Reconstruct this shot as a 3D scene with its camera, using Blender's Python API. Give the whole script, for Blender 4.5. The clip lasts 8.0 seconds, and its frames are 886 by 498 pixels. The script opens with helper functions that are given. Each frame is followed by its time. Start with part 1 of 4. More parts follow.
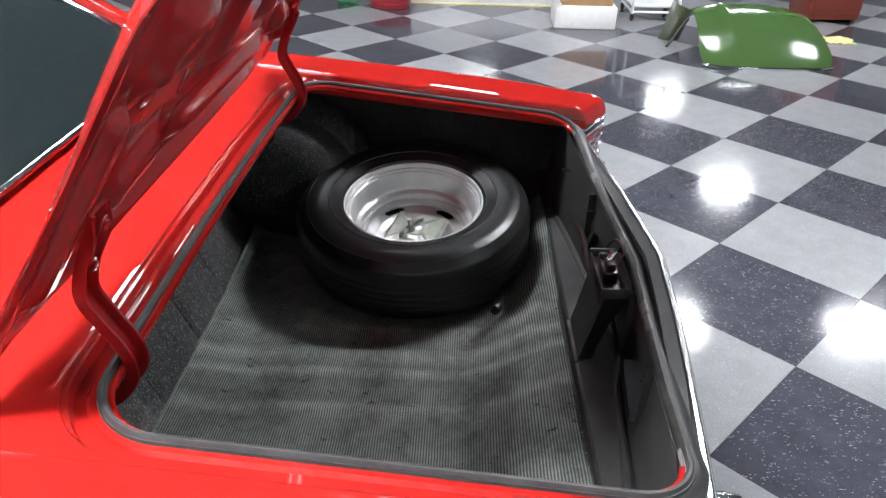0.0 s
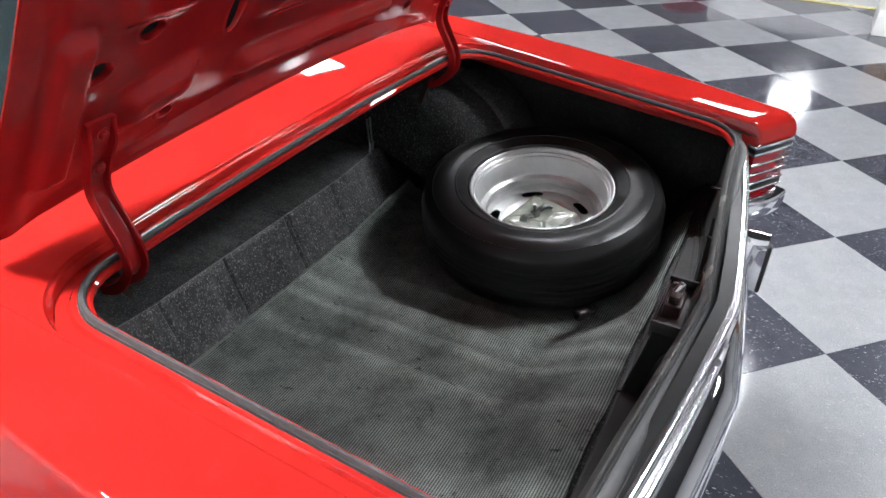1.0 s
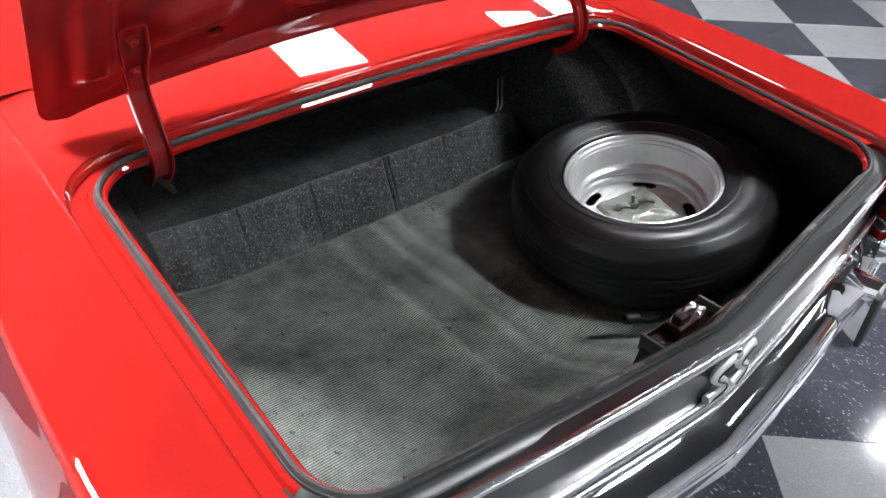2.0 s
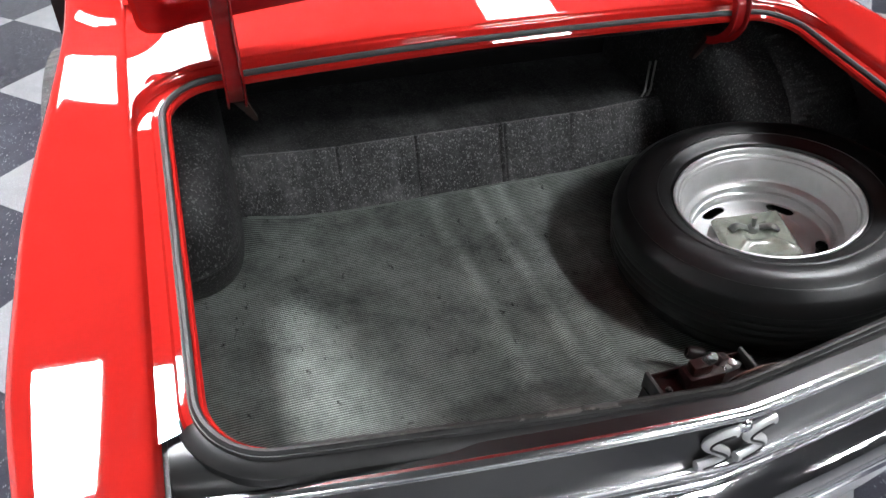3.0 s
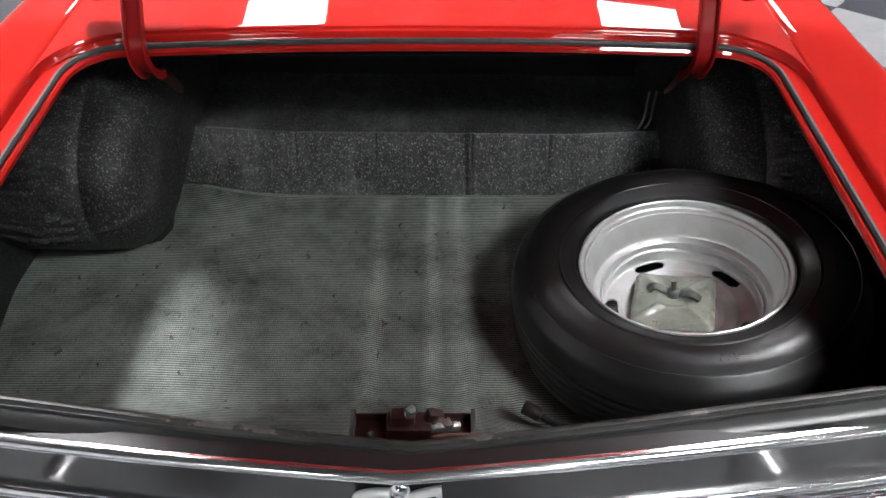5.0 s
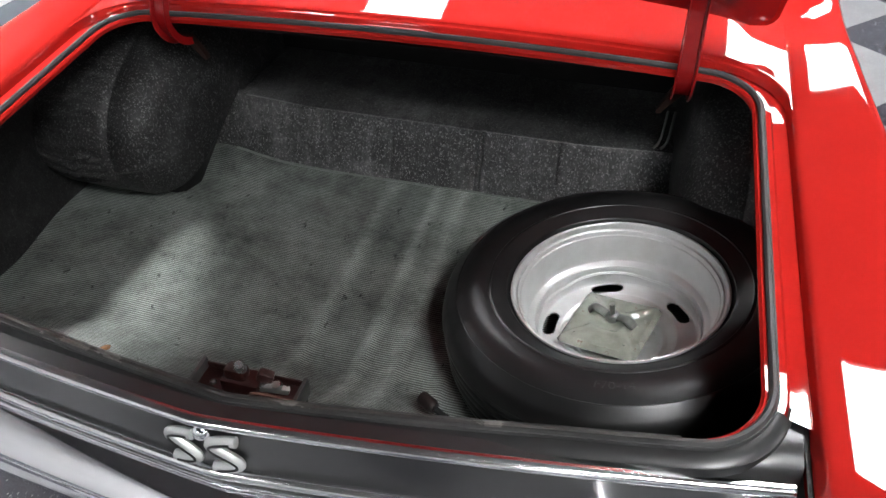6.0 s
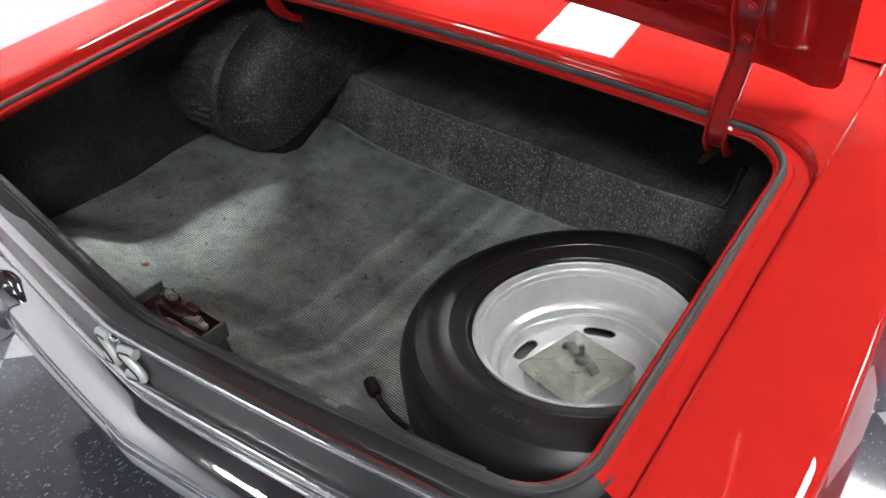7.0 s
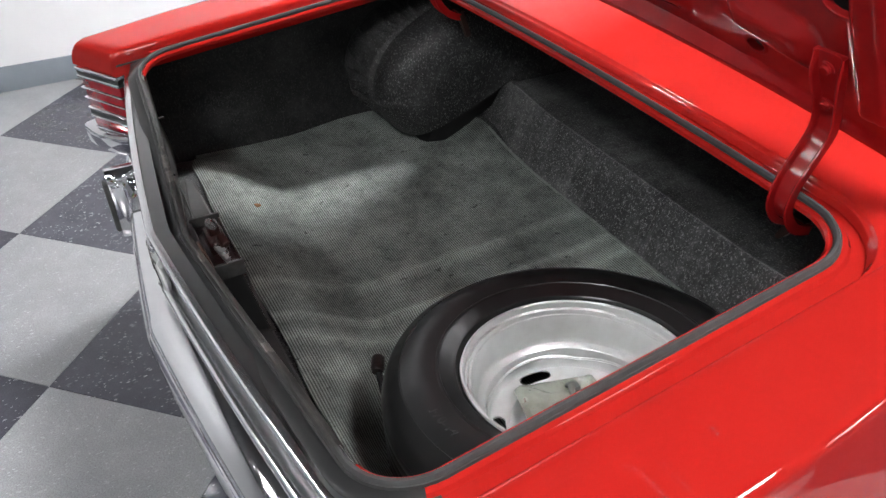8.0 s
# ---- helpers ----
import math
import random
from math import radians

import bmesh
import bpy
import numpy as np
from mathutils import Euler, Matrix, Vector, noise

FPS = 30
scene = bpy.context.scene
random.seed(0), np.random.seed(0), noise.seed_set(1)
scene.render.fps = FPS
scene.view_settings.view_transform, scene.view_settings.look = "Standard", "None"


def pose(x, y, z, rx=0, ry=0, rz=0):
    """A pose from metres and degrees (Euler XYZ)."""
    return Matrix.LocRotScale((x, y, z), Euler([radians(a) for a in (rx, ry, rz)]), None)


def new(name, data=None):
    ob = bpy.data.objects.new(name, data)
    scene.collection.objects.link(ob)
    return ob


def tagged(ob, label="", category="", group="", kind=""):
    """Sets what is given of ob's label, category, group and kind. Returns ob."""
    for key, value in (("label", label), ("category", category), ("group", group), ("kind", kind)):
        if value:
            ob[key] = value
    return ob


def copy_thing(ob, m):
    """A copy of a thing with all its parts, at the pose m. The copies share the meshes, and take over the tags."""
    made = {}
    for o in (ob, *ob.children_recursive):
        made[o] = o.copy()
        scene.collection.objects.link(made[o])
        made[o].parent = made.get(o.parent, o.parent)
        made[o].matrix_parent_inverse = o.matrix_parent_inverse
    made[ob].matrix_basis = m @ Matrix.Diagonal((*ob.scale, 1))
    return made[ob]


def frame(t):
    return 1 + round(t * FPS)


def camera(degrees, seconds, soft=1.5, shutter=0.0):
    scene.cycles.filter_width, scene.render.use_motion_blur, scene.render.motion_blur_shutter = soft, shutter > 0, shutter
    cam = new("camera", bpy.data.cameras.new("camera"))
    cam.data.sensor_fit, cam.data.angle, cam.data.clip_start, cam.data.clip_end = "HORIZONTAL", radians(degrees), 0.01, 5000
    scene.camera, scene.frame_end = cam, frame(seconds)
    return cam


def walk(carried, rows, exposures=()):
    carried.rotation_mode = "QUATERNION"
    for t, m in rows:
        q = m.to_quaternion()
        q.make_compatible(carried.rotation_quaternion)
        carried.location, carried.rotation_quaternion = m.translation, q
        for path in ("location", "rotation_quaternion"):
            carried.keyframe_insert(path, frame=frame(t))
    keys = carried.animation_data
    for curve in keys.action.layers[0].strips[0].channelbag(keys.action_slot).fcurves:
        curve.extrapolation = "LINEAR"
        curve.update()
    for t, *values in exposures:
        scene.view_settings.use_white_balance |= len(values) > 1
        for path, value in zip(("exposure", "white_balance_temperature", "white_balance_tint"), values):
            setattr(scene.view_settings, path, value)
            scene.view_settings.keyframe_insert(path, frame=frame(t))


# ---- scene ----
# ---- camera ----
cam = camera(62.9, 8.0)
PATH = [
    (0.0, -1.358, 0.417, 1.617, 59.52, -1.04, -88.02),
    (0.5, -1.305, 0.188, 1.618, 58.81, -1.22, -75.18),
    (1.0, -1.216, -0.017, 1.620, 57.11, -1.31, -62.46),
    (1.5, -1.083, -0.210, 1.623, 54.87, -1.20, -51.18),
    (2.0, -0.936, -0.360, 1.615, 53.96, -1.17, -39.66),
    (2.2, -0.869, -0.401, 1.624, 52.95, -1.24, -34.23),
    (3.3, -0.513, -0.473, 1.602, 50.03, -1.04, -14.25),
    (3.5, -0.439, -0.485, 1.602, 49.93, -0.85, -11.34),
    (4.0, -0.282, -0.497, 1.608, 49.86, -0.33, -6.15),
    (4.5, -0.143, -0.501, 1.601, 50.18, -0.43, -2.52),
    (5.0, 0.038, -0.516, 1.600, 50.08, -0.12, -0.17),
    (5.2, 0.112, -0.528, 1.601, 50.17, -0.20, 1.82),
    (6.3, 0.604, -0.464, 1.617, 50.08, 0.73, 21.19),
    (6.5, 0.684, -0.433, 1.605, 50.59, 0.39, 25.00),
    (7.0, 0.871, -0.346, 1.601, 51.37, 0.33, 36.73),
    (7.5, 1.035, -0.235, 1.595, 52.18, -0.05, 49.64),
    (8.0, 1.151, -0.075, 1.589, 52.63, -0.28, 60.86),
]
EXPOSURES = [(0.0, 0.11, 6320, 10), (2.0, 0.09, 6350, 10), (3.5, -0.03, 6450, 10), (5.0, -0.08, 6550, 10), (6.5, -0.07, 6550, 10), (8.0, -0.14, 6550, 10)]
walk(cam, [(t, pose(*row)) for t, *row in PATH], EXPOSURES)

# ---- world and light ----
world = bpy.data.worlds.new("showroom_world")
scene.world = world
world.use_nodes = True
world.node_tree.nodes["Background"].inputs["Color"].default_value = (0.8, 0.85, 0.9, 1)
world.node_tree.nodes["Background"].inputs["Strength"].default_value = 0.05
PANEL_GLOW = 48.0
CEILING = 3.0

# ---- materials ----


class Nodes:
    """A small builder for node materials."""

    def __init__(self, name):
        self.mat = bpy.data.materials.new(name)
        self.mat.use_nodes = True
        self.tree = self.mat.node_tree
        self.bsdf = self.tree.nodes["Principled BSDF"]
        self.coord = self.tree.nodes.new("ShaderNodeTexCoord")

    def put(self, socket, value):
        if isinstance(value, bpy.types.NodeSocket):
            self.tree.links.new(value, socket)
        else:
            socket.default_value = (*value, 1) if isinstance(value, tuple) and len(value) == 3 and socket.type == "RGBA" else value

    def set(self, **values):
        names = {"color": "Base Color", "rough": "Roughness", "metal": "Metallic", "coat": "Coat Weight",
                 "coat_rough": "Coat Roughness", "spec": "Specular IOR Level", "normal": "Normal", "ior": "IOR",
                 "clear": "Transmission Weight", "glow": "Emission Strength", "glow_color": "Emission Color"}
        for key, value in values.items():
            self.put(self.bsdf.inputs[names[key]], value)
        return self

    def at(self, size=(1, 1, 1), kind="Object"):
        m = self.tree.nodes.new("ShaderNodeMapping")
        self.tree.links.new(self.coord.outputs[kind], m.inputs["Vector"])
        m.inputs["Scale"].default_value = size
        return m.outputs["Vector"]

    def noise(self, scale, detail=4, rough=0.55, vector=None):
        n = self.tree.nodes.new("ShaderNodeTexNoise")
        n.inputs["Scale"].default_value = scale
        n.inputs["Detail"].default_value = detail
        n.inputs["Roughness"].default_value = rough
        self.tree.links.new(vector or self.coord.outputs["Object"], n.inputs["Vector"])
        return n.outputs["Fac"]

    def cells(self, scale, out="Distance", vector=None):
        n = self.tree.nodes.new("ShaderNodeTexVoronoi")
        n.inputs["Scale"].default_value = scale
        self.tree.links.new(vector or self.coord.outputs["Object"], n.inputs["Vector"])
        return n.outputs[out]

    def ramp(self, fac, stops):
        n = self.tree.nodes.new("ShaderNodeValToRGB")
        self.put(n.inputs["Fac"], fac)
        while len(n.color_ramp.elements) < len(stops):
            n.color_ramp.elements.new(0.5)
        for e, (p, c) in zip(n.color_ramp.elements, stops):
            e.position = p
            e.color = (*c, 1) if isinstance(c, tuple) else (c, c, c, 1)
        return n.outputs["Color"]

    def mix(self, fac, a, b, blend="MIX"):
        n = self.tree.nodes.new("ShaderNodeMix")
        n.data_type, n.blend_type = "RGBA", blend
        self.put(n.inputs["Factor"], fac)
        self.put(n.inputs["A"], a)
        self.put(n.inputs["B"], b)
        return n.outputs["Result"]

    def math(self, op, a, b=0.0):
        n = self.tree.nodes.new("ShaderNodeMath")
        n.operation = op
        self.put(n.inputs[0], a)
        self.put(n.inputs[1], b)
        return n.outputs[0]

    def axis(self, name, kind="Object"):
        n = self.tree.nodes.new("ShaderNodeSeparateXYZ")
        self.tree.links.new(self.coord.outputs[kind], n.inputs["Vector"])
        return n.outputs[name]

    def bump(self, height, strength=0.3, distance=0.002):
        n = self.tree.nodes.new("ShaderNodeBump")
        n.inputs["Strength"].default_value = strength
        n.inputs["Distance"].default_value = distance
        self.put(n.inputs["Height"], height)
        self.put(self.bsdf.inputs["Normal"], n.outputs["Normal"])
        return self

    def flecks(self, scale, share, size, vector=None):
        """Sparse small chips: some cells of a voronoi, cut to their middle."""
        n = self.tree.nodes.new("ShaderNodeTexVoronoi")
        n.inputs["Scale"].default_value = scale
        self.tree.links.new(vector or self.coord.outputs["Object"], n.inputs["Vector"])
        pick = self.tree.nodes.new("ShaderNodeSeparateColor")
        self.tree.links.new(n.outputs["Color"], pick.inputs[0])
        chosen = self.math("GREATER_THAN", pick.outputs[0], 1.0 - share)
        core = self.math("LESS_THAN", n.outputs["Distance"], size)
        tone = self.math("ADD", self.math("MULTIPLY", pick.outputs[1], 0.7), 0.3)
        return self.math("MULTIPLY", self.math("MULTIPLY", chosen, core), tone)

    def random(self):
        return self.tree.nodes.new("ShaderNodeObjectInfo").outputs["Random"]


def make_red():
    n = Nodes("red_car_paint")
    grain = n.noise(6, 3)
    n.set(color=n.ramp(grain, [(0.3, (0.30, 0.0110, 0.0088)), (0.7, (0.34, 0.0135, 0.0105))]), rough=0.5, coat=0.9, coat_rough=0.02, spec=0.0)
    return n.bump(n.noise(35, 2), 0.05, 0.001).mat


def make_red_inner():
    n = Nodes("red_inner_paint")
    dust = n.noise(14, 6, 0.7)
    n.set(color=n.ramp(dust, [(0.35, (0.23, 0.0060, 0.0070)), (0.75, (0.30, 0.0095, 0.0095))]), rough=0.5, spec=0.05, coat=0.8, coat_rough=0.11)
    return n.bump(n.noise(60, 4), 0.12, 0.0015).mat


def make_chrome():
    n = Nodes("chrome")
    n.set(color=(0.86, 0.86, 0.88), metal=1.0, rough=n.ramp(n.noise(25, 6), [(0.35, 0.03), (0.8, 0.13)]))
    return n.mat


def make_trim():
    n = Nodes("dull_bright_trim")
    n.set(color=(0.88, 0.88, 0.89), metal=1.0, rough=n.ramp(n.noise(12, 2), [(0.35, 0.16), (0.8, 0.22)]))
    return n.mat


def make_black_paint():
    n = Nodes("satin_black_paint")
    n.set(color=n.ramp(n.noise(18, 6, 0.7), [(0.3, 0.009), (0.8, 0.018)]), rough=0.33, spec=0.5)
    return n.bump(n.noise(40, 2), 0.02, 0.001).mat


def make_tail_black():
    n = Nodes("gloss_black_tail_paint")
    n.set(color=n.ramp(n.noise(18, 6, 0.7), [(0.3, 0.010), (0.8, 0.018)]), rough=0.35, spec=0.5, coat=0.8, coat_rough=0.14)
    return n.bump(n.noise(40, 2), 0.02, 0.001).mat


def make_spatter(name, low, high, fleck=0.42, drip=0.0):
    n = Nodes(name)
    mask = n.ramp(n.noise(7, 7, 0.7), [(0.32, low), (0.68, high)])
    ground = n.ramp(n.noise(60, 6, 0.7), [(0.35, 0.014), (0.7, 0.040)])
    drops = n.ramp(n.noise(230, 3, 0.6, n.at((1.0, 1.0, 0.55))), [(0.56, 0.0), (0.66, 0.75), (0.75, 1.0)])
    drops = n.math("MAXIMUM", drops, n.math("MULTIPLY", n.flecks(260, 0.20, 0.36, n.at((1.0, 1.0, 0.6))), 0.8))
    dust = n.ramp(n.noise(5, 5, 0.6, n.at((1.0, 1.0, 1.4))), [(0.50, 0.0), (0.72, 0.035)])
    scuff = n.ramp(n.noise(16, 8, 0.8, n.at((1.0, 0.5, 1.6))), [(0.56, 0.0), (0.74, 0.05)])
    tone = n.mix(1.0, n.mix(1.0, ground, dust, "ADD"), scuff, "ADD")
    tone = n.mix(1.0, tone, mask, "MULTIPLY")
    runs = n.ramp(n.noise(22, 6, 0.7, n.at((1.0, 0.3, 0.10))), [(0.50, 0.0), (0.70, drip)])
    tone = n.mix(1.0, tone, runs, "ADD")
    n.set(color=n.mix(n.math("MULTIPLY", drops, fleck), tone, (0.32, 0.32, 0.32)), rough=0.5, spec=0.3)
    return n.bump(n.noise(160, 5, 0.7), 0.35, 0.002).mat


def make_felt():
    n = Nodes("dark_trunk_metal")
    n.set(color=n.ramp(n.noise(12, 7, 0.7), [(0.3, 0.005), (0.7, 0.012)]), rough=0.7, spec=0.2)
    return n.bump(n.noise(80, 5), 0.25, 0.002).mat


def make_mat_weave():
    n = Nodes("grey_woven_trunk_mat")
    x, y = n.axis("X"), n.axis("Y")
    wob = n.math("MULTIPLY", n.noise(7, 3), 0.0035)
    row = n.math("SINE", n.math("MULTIPLY", n.math("ADD", y, wob), 2 * math.pi / 0.0060))
    col = n.math("SINE", n.math("MULTIPLY", n.math("ADD", x, wob), 2 * math.pi / 0.0051))
    rowf = n.math("ADD", n.math("MULTIPLY", row, 0.5), 0.5)
    colf = n.math("ADD", n.math("MULTIPLY", col, 0.15), 0.85)
    weave = n.math("MULTIPLY", n.math("MULTIPLY", rowf, colf), n.ramp(n.noise(420, 2, 0.6), [(0.3, 0.72), (0.7, 1.1)]))
    thread = n.ramp(weave, [(0.14, (0.092, 0.099, 0.091)), (0.55, (0.292, 0.322, 0.296)), (0.9, (0.36, 0.397, 0.366))])
    dirt = n.ramp(n.noise(4.5, 9, 0.76), [(0.34, 0.32), (0.60, 1.03)])
    across = n.math("ADD", n.math("MULTIPLY", n.math("ADD", x, n.math("MULTIPLY", n.noise(5, 2), 0.012)), 0.8), 0.5)
    # worn: paler streaks along the raised ridges, their lit look put into the colour.
    worn = n.ramp(across, [(0.39, 0.86), (0.412, 1.36), (0.44, 0.83), (0.5, 0.83), (0.516, 1.42), (0.54, 0.84), (0.575, 1.42), (0.60, 0.86), (0.66, 1.32), (0.69, 0.9)])
    dirt = n.mix(1.0, dirt, worn, "MULTIPLY")
    stain = n.ramp(n.noise(40, 5, 0.7, n.at((1.0, 0.5, 1.0))), [(0.31, 0.22), (0.37, 1.0)])
    n.set(color=n.mix(1.0, n.mix(1.0, thread, dirt, "MULTIPLY"), stain, "MULTIPLY"), rough=0.75, spec=0.25)
    return n.bump(weave, 0.45, 0.0015).mat


def make_rubber(name, low, high, rough):
    n = Nodes(name)
    n.set(color=n.ramp(n.noise(11, 7, 0.7), [(0.3, low), (0.75, high)]), rough=n.ramp(n.noise(30, 5), [(0.3, rough - 0.08), (0.8, rough + 0.1)]), spec=0.42)
    return n.bump(n.noise(140, 4), 0.15, 0.001).mat


def make_seal():
    n = Nodes("worn_seal_residue")
    patch = n.noise(15, 6, 0.62, n.at((0.5, 1.0, 1.0)))
    grime = n.ramp(n.noise(90, 4, 0.7), [(0.3, 0.55), (0.65, 1.1)])
    tone = n.ramp(patch, [(0.38, (0.013, 0.012, 0.011)), (0.44, (0.024, 0.023, 0.021)), (0.56, (0.032, 0.030, 0.027)), (0.575, (0.13, 0.122, 0.112)), (0.68, (0.10, 0.094, 0.085)), (0.71, (0.06, 0.026, 0.013))])
    n.set(color=n.mix(1.0, tone, grime, "MULTIPLY"), rough=0.55)
    return n.bump(patch, 0.5, 0.004).mat


def make_steel(name, tint, rough, metal=0.8):
    n = Nodes(name)
    n.set(color=n.mix(n.ramp(n.noise(16, 6, 0.7), [(0.45, 0.0), (0.75, 0.35)]), tint, tuple(c * 0.5 for c in tint)), metal=metal, rough=n.ramp(n.noise(20, 5), [(0.3, rough - 0.06), (0.8, rough + 0.12)]))
    return n.bump(n.noise(120, 4), 0.08, 0.001).mat


def make_rim():
    n = Nodes("silver_wheel_paint")
    n.set(color=n.ramp(n.noise(30, 5, 0.6), [(0.3, (0.56, 0.57, 0.565)), (0.7, (0.63, 0.64, 0.635))]), metal=0.5, rough=n.ramp(n.noise(9, 3), [(0.3, 0.30), (0.8, 0.34)]), spec=0.5)
    return n.bump(n.noise(150, 4), 0.08, 0.001).mat


def make_plate():
    n = Nodes("grey_green_painted_steel")
    cloud = n.ramp(n.noise(22, 5, 0.6), [(0.3, (0.15, 0.16, 0.13)), (0.7, (0.25, 0.265, 0.225))])
    rust = n.ramp(n.noise(45, 6, 0.75), [(0.62, 0.0), (0.68, 0.9)])
    n.set(color=n.mix(rust, cloud, (0.09, 0.035, 0.015)), rough=n.ramp(n.noise(30, 4), [(0.3, 0.12), (0.8, 0.35)]), coat=0.6, coat_rough=0.1)
    return n.bump(n.noise(40, 4), 0.3, 0.003).mat


def make_tile(name, base, low, high, fleck):
    n = Nodes(name)
    shade = n.ramp(n.random(), [(0.0, 0.86), (1.0, 1.06)])
    cloud = n.ramp(n.noise(7, 7, 0.7), [(0.3, low), (0.7, high)])
    grit = n.ramp(n.noise(240, 3, 0.6), [(0.25, 0.72), (0.6, 1.08)])
    streak = n.at((1.0, 0.42, 1.0))
    chips = n.math("MAXIMUM", n.flecks(210, 0.16, 0.32, streak), n.flecks(115, 0.09, 0.28, streak))
    chips = n.math("MAXIMUM", chips, n.ramp(n.noise(48, 3, 0.6, streak), [(0.64, 0.0), (0.72, 0.4)]))
    col = n.mix(1.0, n.mix(1.0, cloud, grit, "MULTIPLY"), shade, "MULTIPLY")
    n.set(color=n.mix(n.math("MULTIPLY", chips, 0.6), col, fleck), rough=n.ramp(n.noise(6, 6, 0.7), [(0.3, 0.07), (0.75, 0.15)]), spec=0.5)
    return n.bump(n.noise(3.0, 3), 0.10, 0.004).mat


def make_plain(name, color, rough=0.6, scale=8, vary=0.12, metal=0.0, bump=0.1):
    n = Nodes(name)
    low, high = tuple(c * (1 - vary) for c in color), tuple(min(1.0, c * (1 + vary)) for c in color)
    n.set(color=n.ramp(n.noise(scale, 6, 0.65), [(0.3, low), (0.7, high)]), rough=rough, metal=metal)
    return n.bump(n.noise(scale * 9, 4), bump, 0.002).mat


def make_glow(name, strength):
    n = Nodes(name)
    n.set(color=(0.9, 0.9, 0.9), rough=0.5, glow=strength, glow_color=(0.97, 0.98, 1.0))
    return n.mat


def make_lens():
    n = Nodes("red_lamp_lens")
    n.set(color=n.ramp(n.noise(50, 3), [(0.3, (0.20, 0.003, 0.008)), (0.7, (0.30, 0.006, 0.012))]), rough=0.12, coat=1.0, coat_rough=0.04)
    return n.bump(n.math("SINE", n.math("MULTIPLY", n.axis("X"), 900.0)), 0.1, 0.001).mat


def make_glass():
    n = Nodes("tinted_glass")
    n.set(color=(0.075, 0.115, 0.12), rough=0.02, clear=0.85, ior=1.5)
    return n.mat


RED, RED_IN, CHROME, BLACK = make_red(), make_red_inner(), make_chrome(), make_black_paint()
# The second is a lighter copy: the pressed panel's extra brightness, put into the colour.
SPATTER, PALE_SPATTER = make_spatter("black_spatter_paint", 0.3, 1.0), make_spatter("pale_spatter_paint", 0.8, 2.1, 0.75, 0.035)
SIDE = make_spatter("dusty_black_paint", 0.25, 0.7, 0.12)
DARK, WEAVE = make_felt(), make_mat_weave()
TYRE, STRIP = make_rubber("tyre_rubber", 0.006, 0.0145, 0.36), make_rubber("weatherstrip_rubber", 0.02, 0.052, 0.6)
SEAL = make_seal()
TEAL = make_plain("dark_vinyl", (0.02, 0.03, 0.034), 0.4, 20, 0.3)
INNER = make_plain("dark_grey_satin_paint", (0.032, 0.031, 0.030), 0.55, 9, 0.45)
RIM, TRIM, TAIL_BLACK = make_rim(), make_trim(), make_tail_black()
WHITENED_EDGE = make_plain("whitened_edge_metal", (0.27, 0.27, 0.265), 0.38, 30, 0.35, 0.2)
STEEL = make_steel("bare_steel", (0.24, 0.24, 0.23), 0.32, 0.9)
PLATE = make_plate()
RUST = make_plain("rusty_red_steel", (0.028, 0.014, 0.011), 0.4, 40, 0.5, 0.3)
LATCH_STEEL = make_plain("greasy_dark_steel", (0.016, 0.010, 0.009), 0.38, 45, 0.7, 0.4, 0.25)
LATCH_RED = make_plain("rusty_red_brown_steel", (0.022, 0.007, 0.006), 0.32, 45, 0.6, 0.3, 0.25)
NUT = make_plain("dull_grey_steel", (0.10, 0.105, 0.095), 0.42, 45, 0.5, 0.4, 0.3)
GREY_STEEL = make_plain("dusty_grey_steel", (0.050, 0.049, 0.047), 0.45, 25, 0.5, 0.3)
BRIGHT_STEEL = make_steel("worn_bright_steel", (0.50, 0.50, 0.49), 0.25, 0.9)
BRIGHT_EDGE = make_spatter("bright_edge_dust_paint", 2.2, 4.5)
HEM_CLOTH = make_plain("pale_mat_hem", (0.15, 0.165, 0.15), 0.8, 60, 0.25, 0.0, 0.5)
RUST_CHIP = make_plain("rust_chip", (0.16, 0.075, 0.025), 0.8, 90, 0.4)
LIGHT_TILE = make_tile("light_grey_vinyl_tile", 0.3, (0.245, 0.249, 0.262), (0.305, 0.309, 0.322), (0.44, 0.44, 0.46))
DARK_TILE = make_tile("dark_grey_vinyl_tile", 0.05, (0.038, 0.039, 0.050), (0.066, 0.067, 0.084), (0.42, 0.42, 0.45))
GROUT = make_plain("floor_joint", (0.04, 0.04, 0.042), 0.6)
WALL = make_plain("white_wall_paint", (0.70, 0.71, 0.72), 0.6, 3, 0.03)
BASE = make_plain("blue_grey_base", (0.20, 0.23, 0.26), 0.45, 6, 0.08)
CEIL = make_plain("dark_ceiling_paint", (0.07, 0.07, 0.072), 0.8, 12, 0.1)
GLOW = make_glow("light_panel_diffuser", PANEL_GLOW)
NEAR_GLOWS = [make_glow("bright_panel_diffuser", power) for power in (90.0, 300.0, 86.0)]
LENS, GLASS = make_lens(), make_glass()
GREEN = make_plain("green_car_paint", (0.05, 0.10, 0.03), 0.12, 4, 0.06, 0.0, 0.02)
OLIVE = make_plain("dark_olive_paint", (0.035, 0.045, 0.022), 0.3, 6, 0.2)
FOAM = make_plain("white_foam", (0.75, 0.76, 0.74), 0.7, 20, 0.06, 0.0, 0.3)
CARD = make_plain("cardboard", (0.36, 0.22, 0.11), 0.8, 14, 0.12)
CLOTH = make_plain("yellow_cloth", (0.72, 0.66, 0.30), 0.9, 25, 0.2, 0.0, 0.6)
BRICK_RED = make_plain("brown_red_steel_paint", (0.18, 0.035, 0.02), 0.4, 6)
